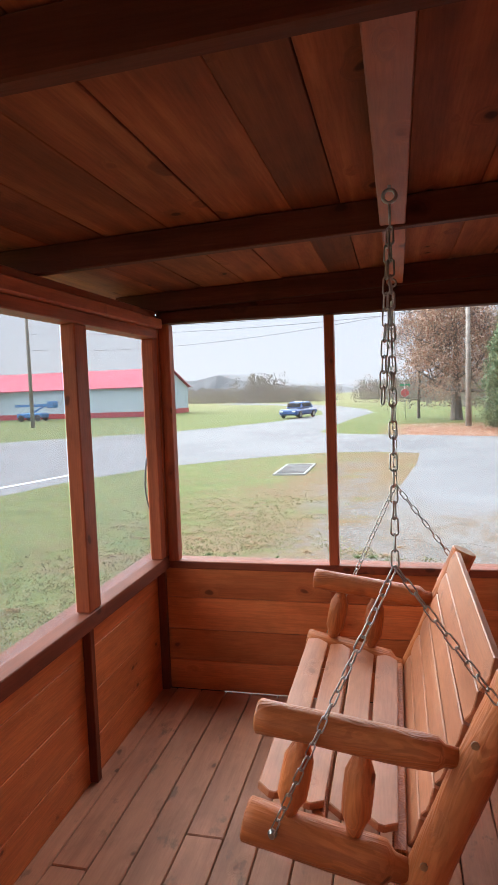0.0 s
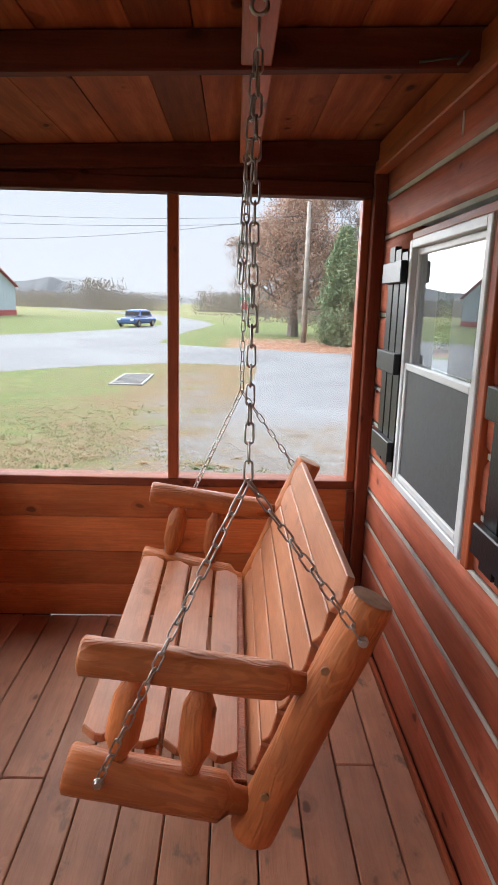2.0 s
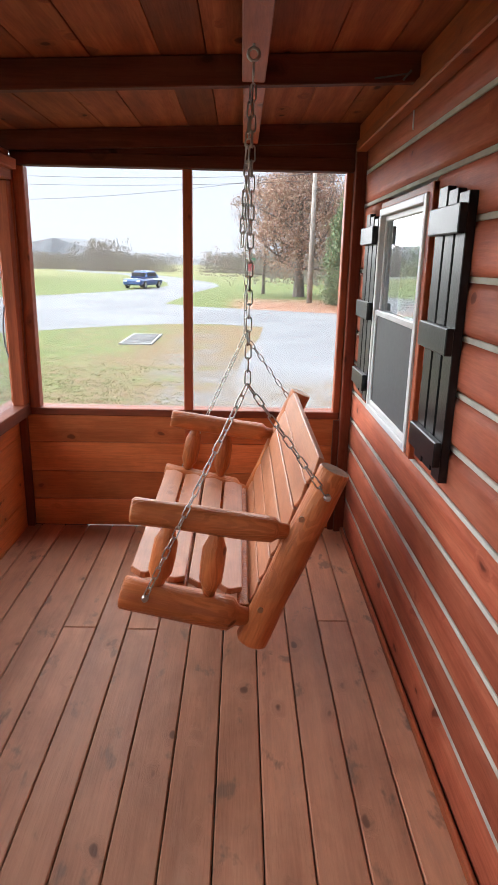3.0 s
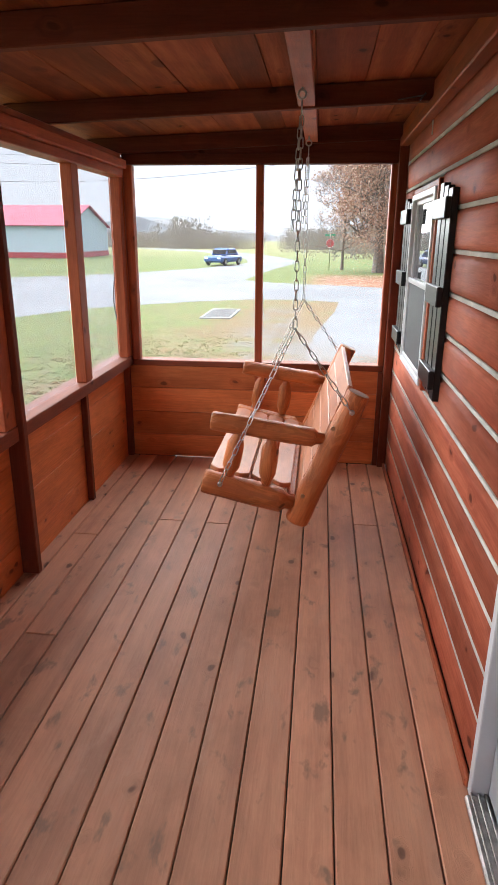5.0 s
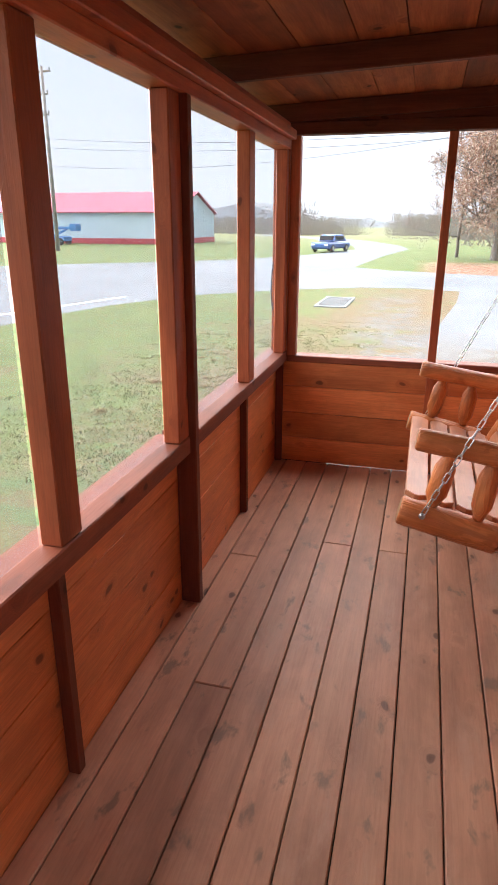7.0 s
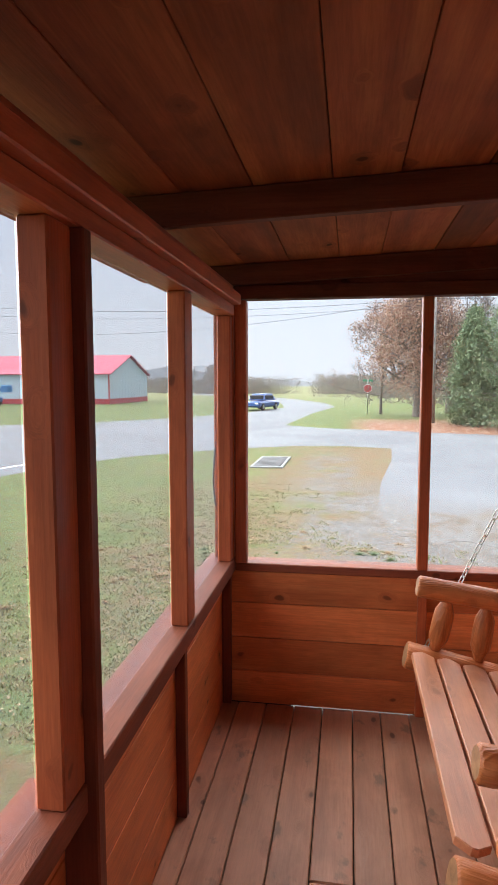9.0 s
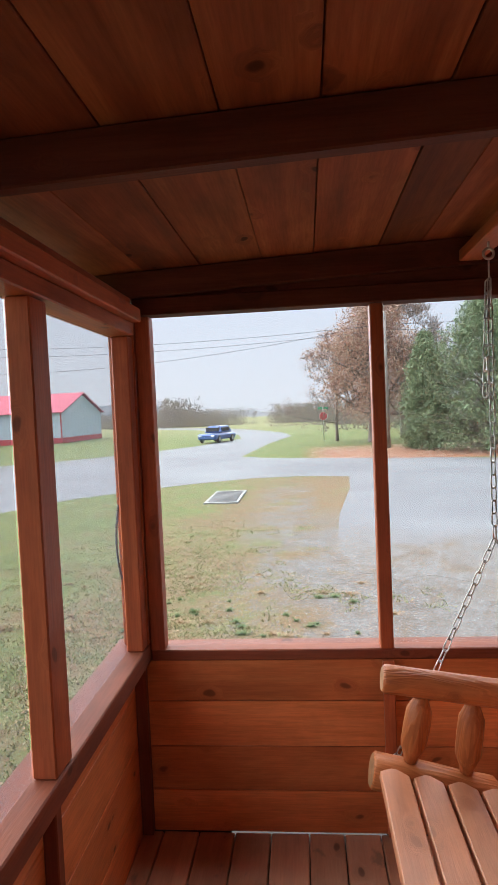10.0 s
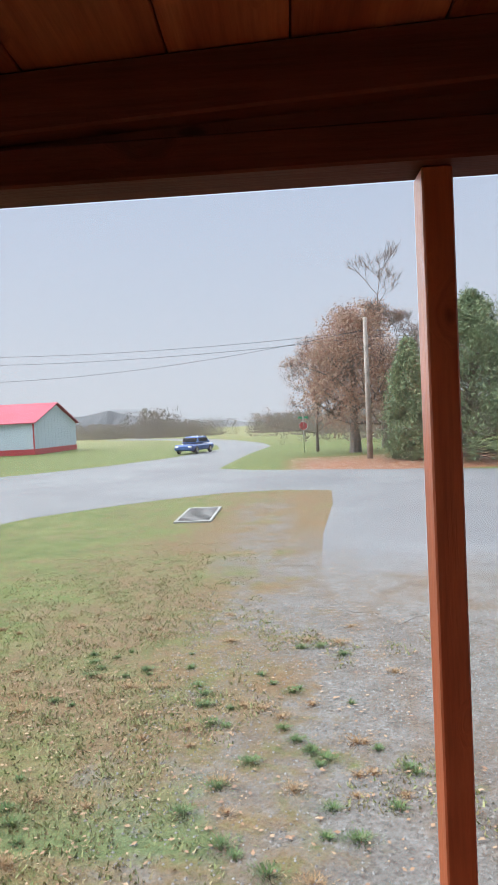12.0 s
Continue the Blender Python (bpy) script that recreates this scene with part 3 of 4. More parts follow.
ring(XF, XE + 0.08, y0, y1, z0, z1, 0.030, win, "window_frame", M_VINYL)
zm = 1.325
ring(XF + 0.022, XF + 0.047, y0 + 0.031, y1 - 0.031, zm - 0.014, z1 - 0.031, 0.022, win, "upper_sash", M_VINYL)
ring(XF + 0.006, XF + 0.021, y0 + 0.031, y1 - 0.031, z0 + 0.031, zm + 0.012, 0.024, win, "lower_sash", M_VINYL)
part("pane", box(XF + 0.030, XF + 0.034, y0 + 0.053, y1 - 0.053, zm + 0.008, z1 - 0.053, 0), M_GLASS, win).visible_shadow = False
part("pane", box(XF + 0.024, XF + 0.028, y0 + 0.055, y1 - 0.055, z0 + 0.055, zm - 0.013, 0), M_GLASS, win).visible_shadow = False
M_MESH = plain("window_screen_mesh", (0.05, 0.053, 0.057), 0.6, var=0.15, scale=60)
part("insect_screen", box(XF + 0.013, XF + 0.0145, y0 + 0.055, y1 - 0.055, z0 + 0.055, zm - 0.012, 0), M_MESH, win, "dark grey insect screen")
part("casing", box(0.588, XE + 0.02, y0 - 0.045, y0 - 0.002, z0 - 0.01, z1 + 0.03, 0.003), M_FRAME_Z, win, "stained wooden casing")
part("casing", box(0.590, XE + 0.02, y0 - 0.045, y1 + 0.01, z1 + 0.001, z1 + 0.028, 0.003), M_FRAME_Y, win, "stained wooden casing")
# unseen panel added behind the panes; its dark colour stands for an unlit room
solid("wall_room_backing", box(0.95, 1.0, YS, YN, 0.0, 2.2, 0), M_GLASSBACK, "near-black panel added behind the window for the unlit room", "wall", "structure")


def shutter(y0):
    t = thing("shutter", "black board-and-batten window shutter on the log wall", "shutter", (0.60, y0, 0.895), "window shutters")
    w, gap = 0.080, 0.017
    tops = (0.835, 0.850, 0.866)
    for k in range(3):
        y = k * (w + gap)
        part("slat", box(-0.020, 0.006, y, y + w, random.uniform(0, 0.02), tops[k], 0.002), M_SHUTTER, t)
    for z in (0.055, 0.390, 0.725):
        part("batten", box(-0.044, -0.0205, -0.004, 3 * w + 2 * gap + 0.004, z, z + 0.078, 0.003), M_SHUTTER, t)
    return t


shutter(1.665)
shutter(2.825)

# door beside the walk
door = thing("door_1", "white storm door in a white frame, closed", "door", kind="structure")
d0, d1, dz0, dz1 = DOOR
M_JAMB = plain("door_jamb_paint", (0.55, 0.56, 0.57), 0.4, var=0.05)
bm = bmesh.new()
add_box(bm, 0.592, 0.69, d1 - 0.035, d1, 0.0, dz1, 0.003)
add_box(bm, 0.592, 0.69, d0, d0 + 0.035, 0.0, dz1, 0.003)
add_box(bm, 0.592, 0.69, d0 + 0.035, d1 - 0.035, dz1 - 0.035, dz1, 0.003)
part("door_frame", bm, M_JAMB, door)
part("threshold", box(0.575, 0.69, d0 + 0.036, d1 - 0.036, 0.0005, 0.022, 0.006), M_STEEL, door, "ribbed metal threshold")
bm = bmesh.new()
for x in (0.59, 0.61, 0.63):
    add_box(bm, x, x + 0.006, d0 + 0.036, d1 - 0.036, 0.0225, 0.028, 0.001)
part("threshold_rib", bm, M_STEEL, door)
M_LEAF = plain("painted_door", (0.42, 0.43, 0.45), 0.4, var=0.06)
part("door_leaf", box(0.640, 0.68, d0 + 0.037, d1 - 0.037, 0.030, dz1 - 0.037, 0.004), M_LEAF, door)
ring(0.628, 0.6395, d0 + 0.12, d1 - 0.12, 0.18, 1.85, 0.03, door, "panel_moulding", M_LEAF)
part("door_handle", lathe(bmesh.new(), (0.600, d0 + 0.09, 0.98), (0.6395, d0 + 0.09, 0.98), [(0, 0.018), (0.3, 0.026), (0.6, 0.014), (1, 0.024)]), M_STEEL, door)


# ---- porch swing ----
swing = thing("porch_swing", "peeled-log porch swing with cedar slats, hung on chains", "swing", (0, 2.42, 0.30))
SW = Matrix.Translation((0, -2.42, -0.30))


def swing_part(name, bm, mat, parent=None, label=""):
    ob = part(name, bm, mat, parent or swing, label)
    bmesh_shift(ob)
    return ob


def bmesh_shift(ob):
    ob.data.transform(SW)


def log_part(name, p0, p1, profile, label="", seed=0.0, wob=0.10, sides=18):
    """A log built along its own z axis so that its grain follows it, then laid from p0 to p1."""
    p0, p1 = Vector(p0), Vector(p1)
    length = (p1 - p0).length
    bm = lathe(bmesh.new(), (0, 0, 0), (0, 0, length), profile, sides, wob, seed, 1)
    ob = part(name, bm, [M_PEELED, M_ENDGRAIN], swing, label)
    ob.matrix_basis = SW @ Matrix.Translation(p0) @ (p1 - p0).to_track_quat("Z", "Y").to_matrix().to_4x4()
    return ob


for side, y in ((0, 1.800), (1, 3.035)):
    sd = side * 9.0
    log_part("back_post", (0.028, y, 0.262), (0.288, y, 0.895),
             [(0, 0.050), (0.012, 0.0555)] + [(s / 14, 0.056 - 0.004 * s / 14) for s in range(1, 14)] + [(0.990, 0.053), (1, 0.049)], "thick peeled log", sd)
    log_part("arm", (-0.372, y - 0.004, 0.748), (0.165, y, 0.672),
             [(0, 0.037), (0.014, 0.0445)] + [(s / 14, 0.045) for s in range(1, 12)] + [(0.870, 0.044), (0.905, 0.029), (1, 0.024)], "", sd + 2)
    log_part("seat_log", (-0.415, y, 0.447), (0.055, y, 0.345),
             [(0, 0.050), (0.014, 0.0575)] + [(s / 14, 0.058) for s in range(1, 11)] + [(0.79, 0.057), (0.845, 0.034), (1, 0.028)], "", sd + 4)
    for xa, za, xb, zb in ((-0.292, 0.475, -0.246, 0.700), (-0.118, 0.440, -0.090, 0.680)):
        log_part("spindle", (xa, y, za), (xb, y, zb),
                 [(0, 0.020), (0.10, 0.026), (0.24, 0.041), (0.5, 0.042), (0.74, 0.040), (0.90, 0.024), (1, 0.020)], "", sd + xa * 20, 0.06, 9)
    yo = -0.054 if side == 0 else 0.054
    for x, z, r in ((0.182, 0.742, 0.010), (0.058, 0.412, 0.010), (-0.285, 0.428, 0.011)):
        ob = part("wood_plug", stick((x, y + yo * 0.9, z), (x, y + yo * 1.03, z), r), M_ENDGRAIN, swing, "dark wooden plug")
        bmesh_shift(ob)


def pointed_slat(cx, cz, width, ya, yb, tilt, thick=0.022):
    """A slat along the swing with clipped corners at its ends."""
    bm = bmesh.new()
    h, c = width / 2, width * 0.40
    outline = [(-h + c, ya), (h - c, ya), (h, ya + c * 0.75), (h, yb - c * 0.75), (h - c, yb), (-h + c, yb), (-h, yb - c * 0.75), (-h, ya + c * 0.75)]
    lo = [bm.verts.new((u, v, -thick / 2)) for u, v in outline]
    hi = [bm.verts.new((u, v, thick / 2)) for u, v in outline]
    n = len(outline)
    bm.faces.new(list(reversed(lo)))
    top = bm.faces.new(hi)
    for i in range(n):
        bm.faces.new((lo[i], lo[(i + 1) % n], hi[(i + 1) % n], hi[i]))
    bmesh.ops.bevel(bm, geom=list(top.edges), offset=0.003, segments=1, affect="EDGES")
    bmesh.ops.transform(bm, matrix=Matrix.Translation((cx, 0, cz)) @ Matrix.Rotation(tilt, 4, "Y"), verts=bm.verts)
    return bm


for k in range(4):
    x = -0.352 + 0.101 * k
    swing_part("seat_slat", pointed_slat(x, 0.478 - 0.20 * (x + 0.352), 0.090, 1.862, 2.973, radians(11)), M_SLAT)
ux, uz = 0.38, 0.925
for k in range(6):
    s = 0.125 + 0.100 * k
    w = 0.090 if k < 5 else 0.100
    swing_part("back_slat", pointed_slat(0.028 + ux * s - 0.062 * uz * 0.55, 0.272 + uz * s + 0.062 * ux * 0.55, w, 1.855 - (0.010 if k == 5 else 0), 2.980, -radians(67)), M_SLAT)
for x, z in ((-0.22, 0.415), (0.0, 0.365)):
    swing_part("seat_rail", box(x - 0.02, x + 0.02, 1.83, 3.005, z - 0.02, z + 0.02, 0.004), M_PEELED, None, "")


# chains
def link_mesh():
    bm = bmesh.new()
    n, m, r, half, rad = 16, 6, 0.0025, 0.0135, 0.0088
    rings = []
    for i in range(n):
        a = 2 * math.pi * i / n
        c = Vector((math.cos(a) * rad, 0, math.sin(a) * rad + (half if math.sin(a) >= 0 else -half)))
        nrm = Vector((math.cos(a), 0, math.sin(a)))
        rings.append([bm.verts.new(c + (nrm * math.cos(b) + Vector((0, 1, 0)) * math.sin(b)) * r) for b in [2 * math.pi * j / m for j in range(m)]])
    for i in range(n):
        for j in range(m):
            f = bm.faces.new((rings[i][j], rings[i][(j + 1) % m], rings[(i + 1) % n][(j + 1) % m], rings[(i + 1) % n][j]))
            f.smooth = True
    bmesh.ops.recalc_face_normals(bm, faces=bm.faces)
    return mesh_of("link", bm, M_STEEL)


LINK = link_mesh()


def run_chain(parent, p0, p1, seed):
    p0, p1 = Vector(p0), Vector(p1)
    rng = random.Random(seed)
    n = max(2, round((p1 - p0).length / 0.0400))
    q = (p1 - p0).to_track_quat("Z", "Y").to_matrix().to_4x4()
    twist = rng.uniform(0, 60)
    for k in range(n):
        ob = part("link", LINK, None, parent)
        a = radians(twist + 90 * k + rng.uniform(-14, 14))
        ob.matrix_basis = SW @ Matrix.Translation(p0.lerp(p1, (k + 0.5) / n)) @ q @ Matrix.Rotation(a, 4, "Z")


for side, ye, yy, eye_z in ((0, 1.817, 1.752, 2.076), (1, 3.067, 3.075, 2.066)):
    hook = lathe(bmesh.new(), (0, ye, eye_z - 0.012), (0, ye, eye_z - 0.070), [(0, 0.003), (1, 0.003)], 8)
    chain = swing_part("chain", hook, M_STEEL, None, "zinc-plated steel chain")
    top = (0, ye, eye_z - 0.075)
    knee = (0.0, yy, 1.178)
    run_chain(chain, top, knee, 1 + side)
    run_chain(chain, (-0.004, ye + 0.004, eye_z - 0.08), (-0.024, ye - 0.012, eye_z - 0.50 + 0.06 * side), 3 + side)
    out = -0.056 if side == 0 else 0.056
    yb = (1.800 if side == 0 else 3.035) + out
    run_chain(chain, knee, (-0.326, yb - 0.006, 0.458), 5 + side)
    run_chain(chain, knee, (0.258, yb - 0.002, 0.822), 7 + side)
    for x, z in ((-0.326, 0.455), (0.260, 0.820)):
        swing_part("chain_bolt", lathe(bmesh.new(), (x, yb - out * 0.3, z), (x, yb + out * 0.30, z), [(0, 0.006), (0.55, 0.006), (0.56, 0.013), (0.7, 0.013), (0.71, 0.009), (1, 0.009)], 8), M_STEEL)
    # eye bolt in the blocking board
    bm = lathe(bmesh.new(), (0, ye, eye_z + 0.018), (0, ye, 2.108), [(0, 0.004), (1, 0.004)], 8)
    n, m = 18, 8
    rings = [[bm.verts.new((0.0155 * math.cos(2 * math.pi * i / n) + 0.0045 * math.cos(2 * math.pi * j / m) * math.cos(2 * math.pi * i / n), ye + 0.0045 * math.sin(2 * math.pi * j / m),
              eye_z + (0.0155 + 0.0045 * math.cos(2 * math.pi * j / m)) * math.sin(2 * math.pi * i / n))) for j in range(m)] for i in range(n)]
    for i in range(n):
        for j in range(m):
            f = bm.faces.new((rings[i][j], rings[(i + 1) % n][j], rings[(i + 1) % n][(j + 1) % m], rings[i][(j + 1) % m]))
            f.smooth = True
    bmesh.ops.recalc_face_normals(bm, faces=bm.faces)
    solid("eye_bolt", bm, M_STEEL, "steel eye bolt screwed into the ceiling blocking", "eye bolt", group="eye bolts")

# stub of wire at the log wall, and a short cord end hanging from the ledger
bm = lathe(bmesh.new(), (0.405, 2.198, 2.122), (0.515, 2.194, 2.138), [(0, 0.003), (1, 0.003)], 6)
lathe(bm, (0.498, 2.192, 2.118), (0.522, 2.186, 2.146), [(0, 0.004), (1, 0.004)], 6)
solid("wire_stub", bm, M_WIRE, "short end of dark wire at the rafter", "wire")
bm = lathe(bmesh.new(), (0.5930, 2.392, 2.008), (0.5925, 2.398, 2.073), [(0, 0.0035), (0.7, 0.0028), (1, 0.0028)], 6)
solid("cord_end", bm, M_VINYL, "short white cord end hanging from the ledger", "cord")

# loose cord hanging outside the corner screen
bm = bmesh.new()
pts = [Vector((-1.300, 3.36 - 0.05 * math.sin(math.pi * i / 10), 1.29 - 0.030 * i)) for i in range(11)]
for p, q in zip(pts, pts[1:]):
    lathe(bm, p, q, [(0, 0.0045), (1, 0.0045)], 6)
lathe(bm, pts[0], (-1.296, 3.354, 1.31), [(0, 0.0045), (1, 0.0045)], 6)
solid("cord", bm, M_WIRE, "loose black cord hanging by the corner post", "cord")


# ---- outdoors ----
bm = bmesh.new()
vs = [bm.verts.new((x, y, GROUND)) for x, y in ((-900, -300), (900, -300), (900, 1500), (-900, 1500))]
bm.faces.new(vs)
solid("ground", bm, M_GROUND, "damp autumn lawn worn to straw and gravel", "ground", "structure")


def sheet(name, pts, z, mat, label, category, kind="structure"):
    bm = bmesh.new()
    rim = [bm.verts.new((x, y, z)) for x, y in pts]
    foot = [bm.verts.new((x, y, GROUND - 0.02)) for x, y in pts]
    bm.faces.new(rim)
    for i in range(len(pts)):
        bm.faces.new((rim[i], rim[i - 1], foot[i - 1], foot[i]))
    bmesh.ops.recalc_face_normals(bm, faces=bm.faces)
    bmesh.ops.triangulate(bm, faces=bm.faces)
    return solid(name, bm, mat, label, category, kind)


sheet("road", [(-9.6, 4), (-8.95, 12.8), (-8.5, 15), (-7.2, 18), (-5.5, 19.8), (-4.1, 21.0), (-2.5, 22.0), (-0.8, 22.2), (0.75, 21.6), (0.55, 18.5), (0.05, 14.3), (-0.15, 11.3), (-0.1, 10.0)] + [(0.1 + 0.22 * i, 9.2 - 0.05 * i + random.uniform(-0.35, 0.35)) for i in range(28)] + [
               (30, 7.0), (45, 10.0), (45, 18), (15, 23.6), (7.3, 26.5), (4.7, 28.0), (3.8, 28.2), (0.7, 29.6), (-2.1, 30.7), (-3.9, 32.5), (-3.6, 38), (-3.2, 45), (-1.9, 57),
               (-3.0, 66), (-7.0, 80), (-14, 98), (-30, 120), (-34, 116), (-18, 95), (-10.2, 76), (-7.4, 64), (-6.2, 55), (-8.4, 44.5), (-11, 38.5), (-14, 34), (-18, 30.8), (-22, 27), (-60, 4)],
      GROUND + 0.003, M_ASPHALT, "grey worn asphalt road with a side road joining", "road")
sheet("road_line", [(-10.4, 6), (-10.3, 12.3), (-9.05, 17.0), (-8.93, 16.95), (-10.15, 12.2), (-10.25, 6)], GROUND + 0.010, M_LINE, "faded white edge line on the road", "road line")

drain = thing("storm_drain", "concrete storm drain with an iron grate in the grass", "storm drain", (-2.75, 17.4, GROUND))
bm = bmesh.new()
for a in ((-0.43, 0.43, -1.15, -1.05), (-0.43, 0.43, 1.05, 1.15), (-0.43, -0.36, -1.05, 1.05), (0.36, 0.43, -1.05, 1.05)):
    add_box(bm, a[0], a[1], a[2], a[3], -0.02, 0.04, 0.01)
part("rim", bm, M_CONCRETE, drain)
# near-black plate at ground level painted as the shade below the grate
part("pit_shade", box(-0.36, 0.36, -1.05, 1.05, -0.01, 0.012, 0), M_DARK, drain)
for k in range(12):
    y = -1.0 + k * 0.175
    part("bar", box(-0.36, 0.36, y, y + 0.07, 0.02, 0.045, 0.004), M_GRILLE, drain)

# barn
barn = thing("barn", "long pale blue steel barn with a red roof", "barn", (-24.6, 61.0, GROUND))
L, W, EAVE, RIDGE = 40.0, 12.0, 3.05, 5.1
bm = bmesh.new()
sec = [(0, 0.0), (0, EAVE), (W / 2, RIDGE - 0.1), (W, EAVE), (W, 0.0)]
a = [bm.verts.new((0, y, z)) for y, z in sec]
b = [bm.verts.new((-L, y, z)) for y, z in sec]
bm.faces.new(a)
bm.faces.new(list(reversed(b)))
for i in range(4):
    bm.faces.new((a[i], b[i], b[i + 1], a[i + 1]))
bmesh.ops.recalc_face_normals(bm, faces=bm.faces)
part("wall", bm, M_SIDING, barn)
bm = bmesh.new()
for k in range(int(L / 0.9)):
    add_box(bm, -k * 0.9 - 0.04, -k * 0.9, -0.012, -0.001, 0.55, EAVE - 0.02, 0)
for k in range(1, 13):
    y = k * W / 13
    add_box(bm, 0.001, 0.012, y, y + 0.04, 0.55, EAVE + (RIDGE - EAVE) * (1 - abs(2 * y / W - 1)) - 0.2, 0)
part("rib", bm, M_SIDING, barn)
for sgn in (0, 1):
    bm = bmesh.new()
    ya, yb = (-0.3, W / 2) if sgn == 0 else (W + 0.3, W / 2)
    za = EAVE - 0.05
    lo = [bm.verts.new(p) for p in ((0.3, ya, za), (-L - 0.3, ya, za), (-L - 0.3, yb, RIDGE), (0.3, yb, RIDGE))]
    hi = [bm.verts.new(v.co + Vector((0, 0, 0.09))) for v in lo]
    bm.faces.new(lo)
    bm.faces.new(list(reversed(hi)))
    for i in range(4):
        bm.faces.new((lo[i], hi[i], hi[(i + 1) % 4], lo[(i + 1) % 4]))
    bmesh.ops.recalc_face_normals(bm, faces=bm.faces)
    part("roof", bm, M_REDROOF, barn)
bm = add_box(bmesh.new(), -L, 0.03, -0.035, -0.002, 0.0, 0.55, 0)
add_box(bm, 0.002, 0.035, -0.03, W + 0.03, 0.0, 0.55, 0)
part("wainscot", bm, M_REDTRIM, barn)
bm = add_box(bmesh.new(), -0.1, 0.04, -0.045, -0.003, 0.55, EAVE - 0.06, 0)
part("corner_trim", bm, M_REDTRIM, barn)
part("eave_board", box(-30, -16, -0.6, -0.31, EAVE - 0.22, EAVE - 0.12, 0.01), M_POLE, barn)

shed = thing("shed", "low pale shed with a red roof beside the barn", "shed", (-66, 58, GROUND))
part("wall", box(-14, 0, 0, 8, 0, 2.6, 0), M_SIDING, shed)
part("roof", box(-14.4, 0.4, -0.4, 8.4, 2.61, 2.9, 0.05), M_REDROOF, shed)

lift = thing("boom_lift", "blue machine parked before the barn", "machine", (-35.5, 57.0, GROUND))
part("chassis", box(-2.2, 1.6, -0.9, 0.9, 0.45, 1.05, 0.1), M_BLUE, lift)
part("arm", box(-2.9, 2.4, -0.2, 0.2, 1.9, 2.25, 0.05), M_BLUE, lift)
part("arm_stay", lathe(bmesh.new(), (-0.6, 0, 1.0), (1.8, 0, 2.1), [(0, 0.14), (1, 0.12)], 8), M_BLUE, lift)
part("basket", box(2.2, 3.2, -0.6, 0.6, 1.7, 2.6, 0.08), M_BLUE, lift)
lift.scale = (0.75, 0.75, 0.75)
for x in (-1.5, 1.0):
    for y in (-0.95, 0.95):
        part("wheel", lathe(bmesh.new(), (x, y - 0.15, 0.42), (x, y + 0.15, 0.42), [(0, 0.36), (0.15, 0.42), (0.85, 0.42), (1, 0.36)], 16), M_RUBBER, lift)

# car on the road before the bend
def sedan(x, y, heading, paint):
    c = thing("car", "blue car on the road, wet paint", "car", (x, y, GROUND + 0.012))
    c.rotation_euler = (0, 0, radians(heading))
    c.scale = (0.9, 0.9, 0.9)
    bm = box(-2.1, 2.1, -0.86, 0.86, 0.28, 0.86, 0.12)
    for v in bm.verts:
        if v.co.z > 0.7:
            v.co.z -= 0.10 * max(0.0, abs(v.co.x) - 1.2)
    part("body", bm, paint, c)
    bm = box(-1.55, 0.95, -0.74, 0.74, 0.84, 1.42, 0.08)
    for v in bm.verts:
        if v.co.z > 1.1:
            v.co.x = v.co.x * 0.66 - 0.12
            v.co.y *= 0.84
    cab = part("cabin", bm, paint, c)
    part("windscreen", box(0.53, 0.95, -0.6, 0.6, 0.95, 1.30, 0.03), M_RUBBER, cab, "dark windscreen")
    part("side_glass", box(-1.0, 0.55, -0.755, 0.755, 0.98, 1.28, 0.03), M_RUBBER, cab, "dark side windows")
    for wx in (-1.3, 1.32):
        for wy in (-0.80, 0.80):
            w = part("wheel", lathe(bmesh.new(), (wx, wy - 0.1, 0.32), (wx, wy + 0.1, 0.32), [(0, 0.27), (0.2, 0.32), (0.8, 0.32), (1, 0.27)], 18), M_RUBBER, c)
            part("rim", lathe(bmesh.new(), (wx, wy - 0.108, 0.32), (wx, wy + 0.108, 0.32), [(0, 0.19), (1, 0.19)], 12), M_STEEL, w)
    for wy in (-0.6, 0.6):
        part("headlight", box(2.02, 2.12, wy - 0.16, wy + 0.16, 0.55, 0.68, 0.02), M_WHITE, c, "clear headlight")


sedan(-7.6, 50.0, 252, plain("blue_car_paint", (0.05, 0.11, 0.30), 0.35, 0.2))

# utility poles and cables
def utility_pole(x, y, h, arms):
    p = thing("utility_pole", "weathered wooden utility pole on the verge", "utility pole", (x, y, GROUND), "utility poles")
    part("shaft", lathe(bmesh.new(), (0, 0, 0), (0, 0, h), [(0, 0.16), (0.5, 0.13), (1, 0.10)], 10), M_POLE, p)
    for z, w in arms:
        part("crossarm", box(-w, w, -0.06, 0.06, z, z + 0.12, 0.01), M_POLE, p)
        for s in (-0.85, 0.85):
            part("insulator", lathe(bmesh.new(), (s * w, 0, z + 0.12), (s * w, 0, z + 0.32), [(0, 0.03), (0.4, 0.07), (0.6, 0.05), (1, 0.05)], 8), M_CONCRETE, p)
    return p


utility_pole(-27.6, 44.0, 12.4, ((12.0, 0.7), (10.6, 0.35), (9.3, 0.3)))
utility_pole(3.75, 35.3, 7.3, ())


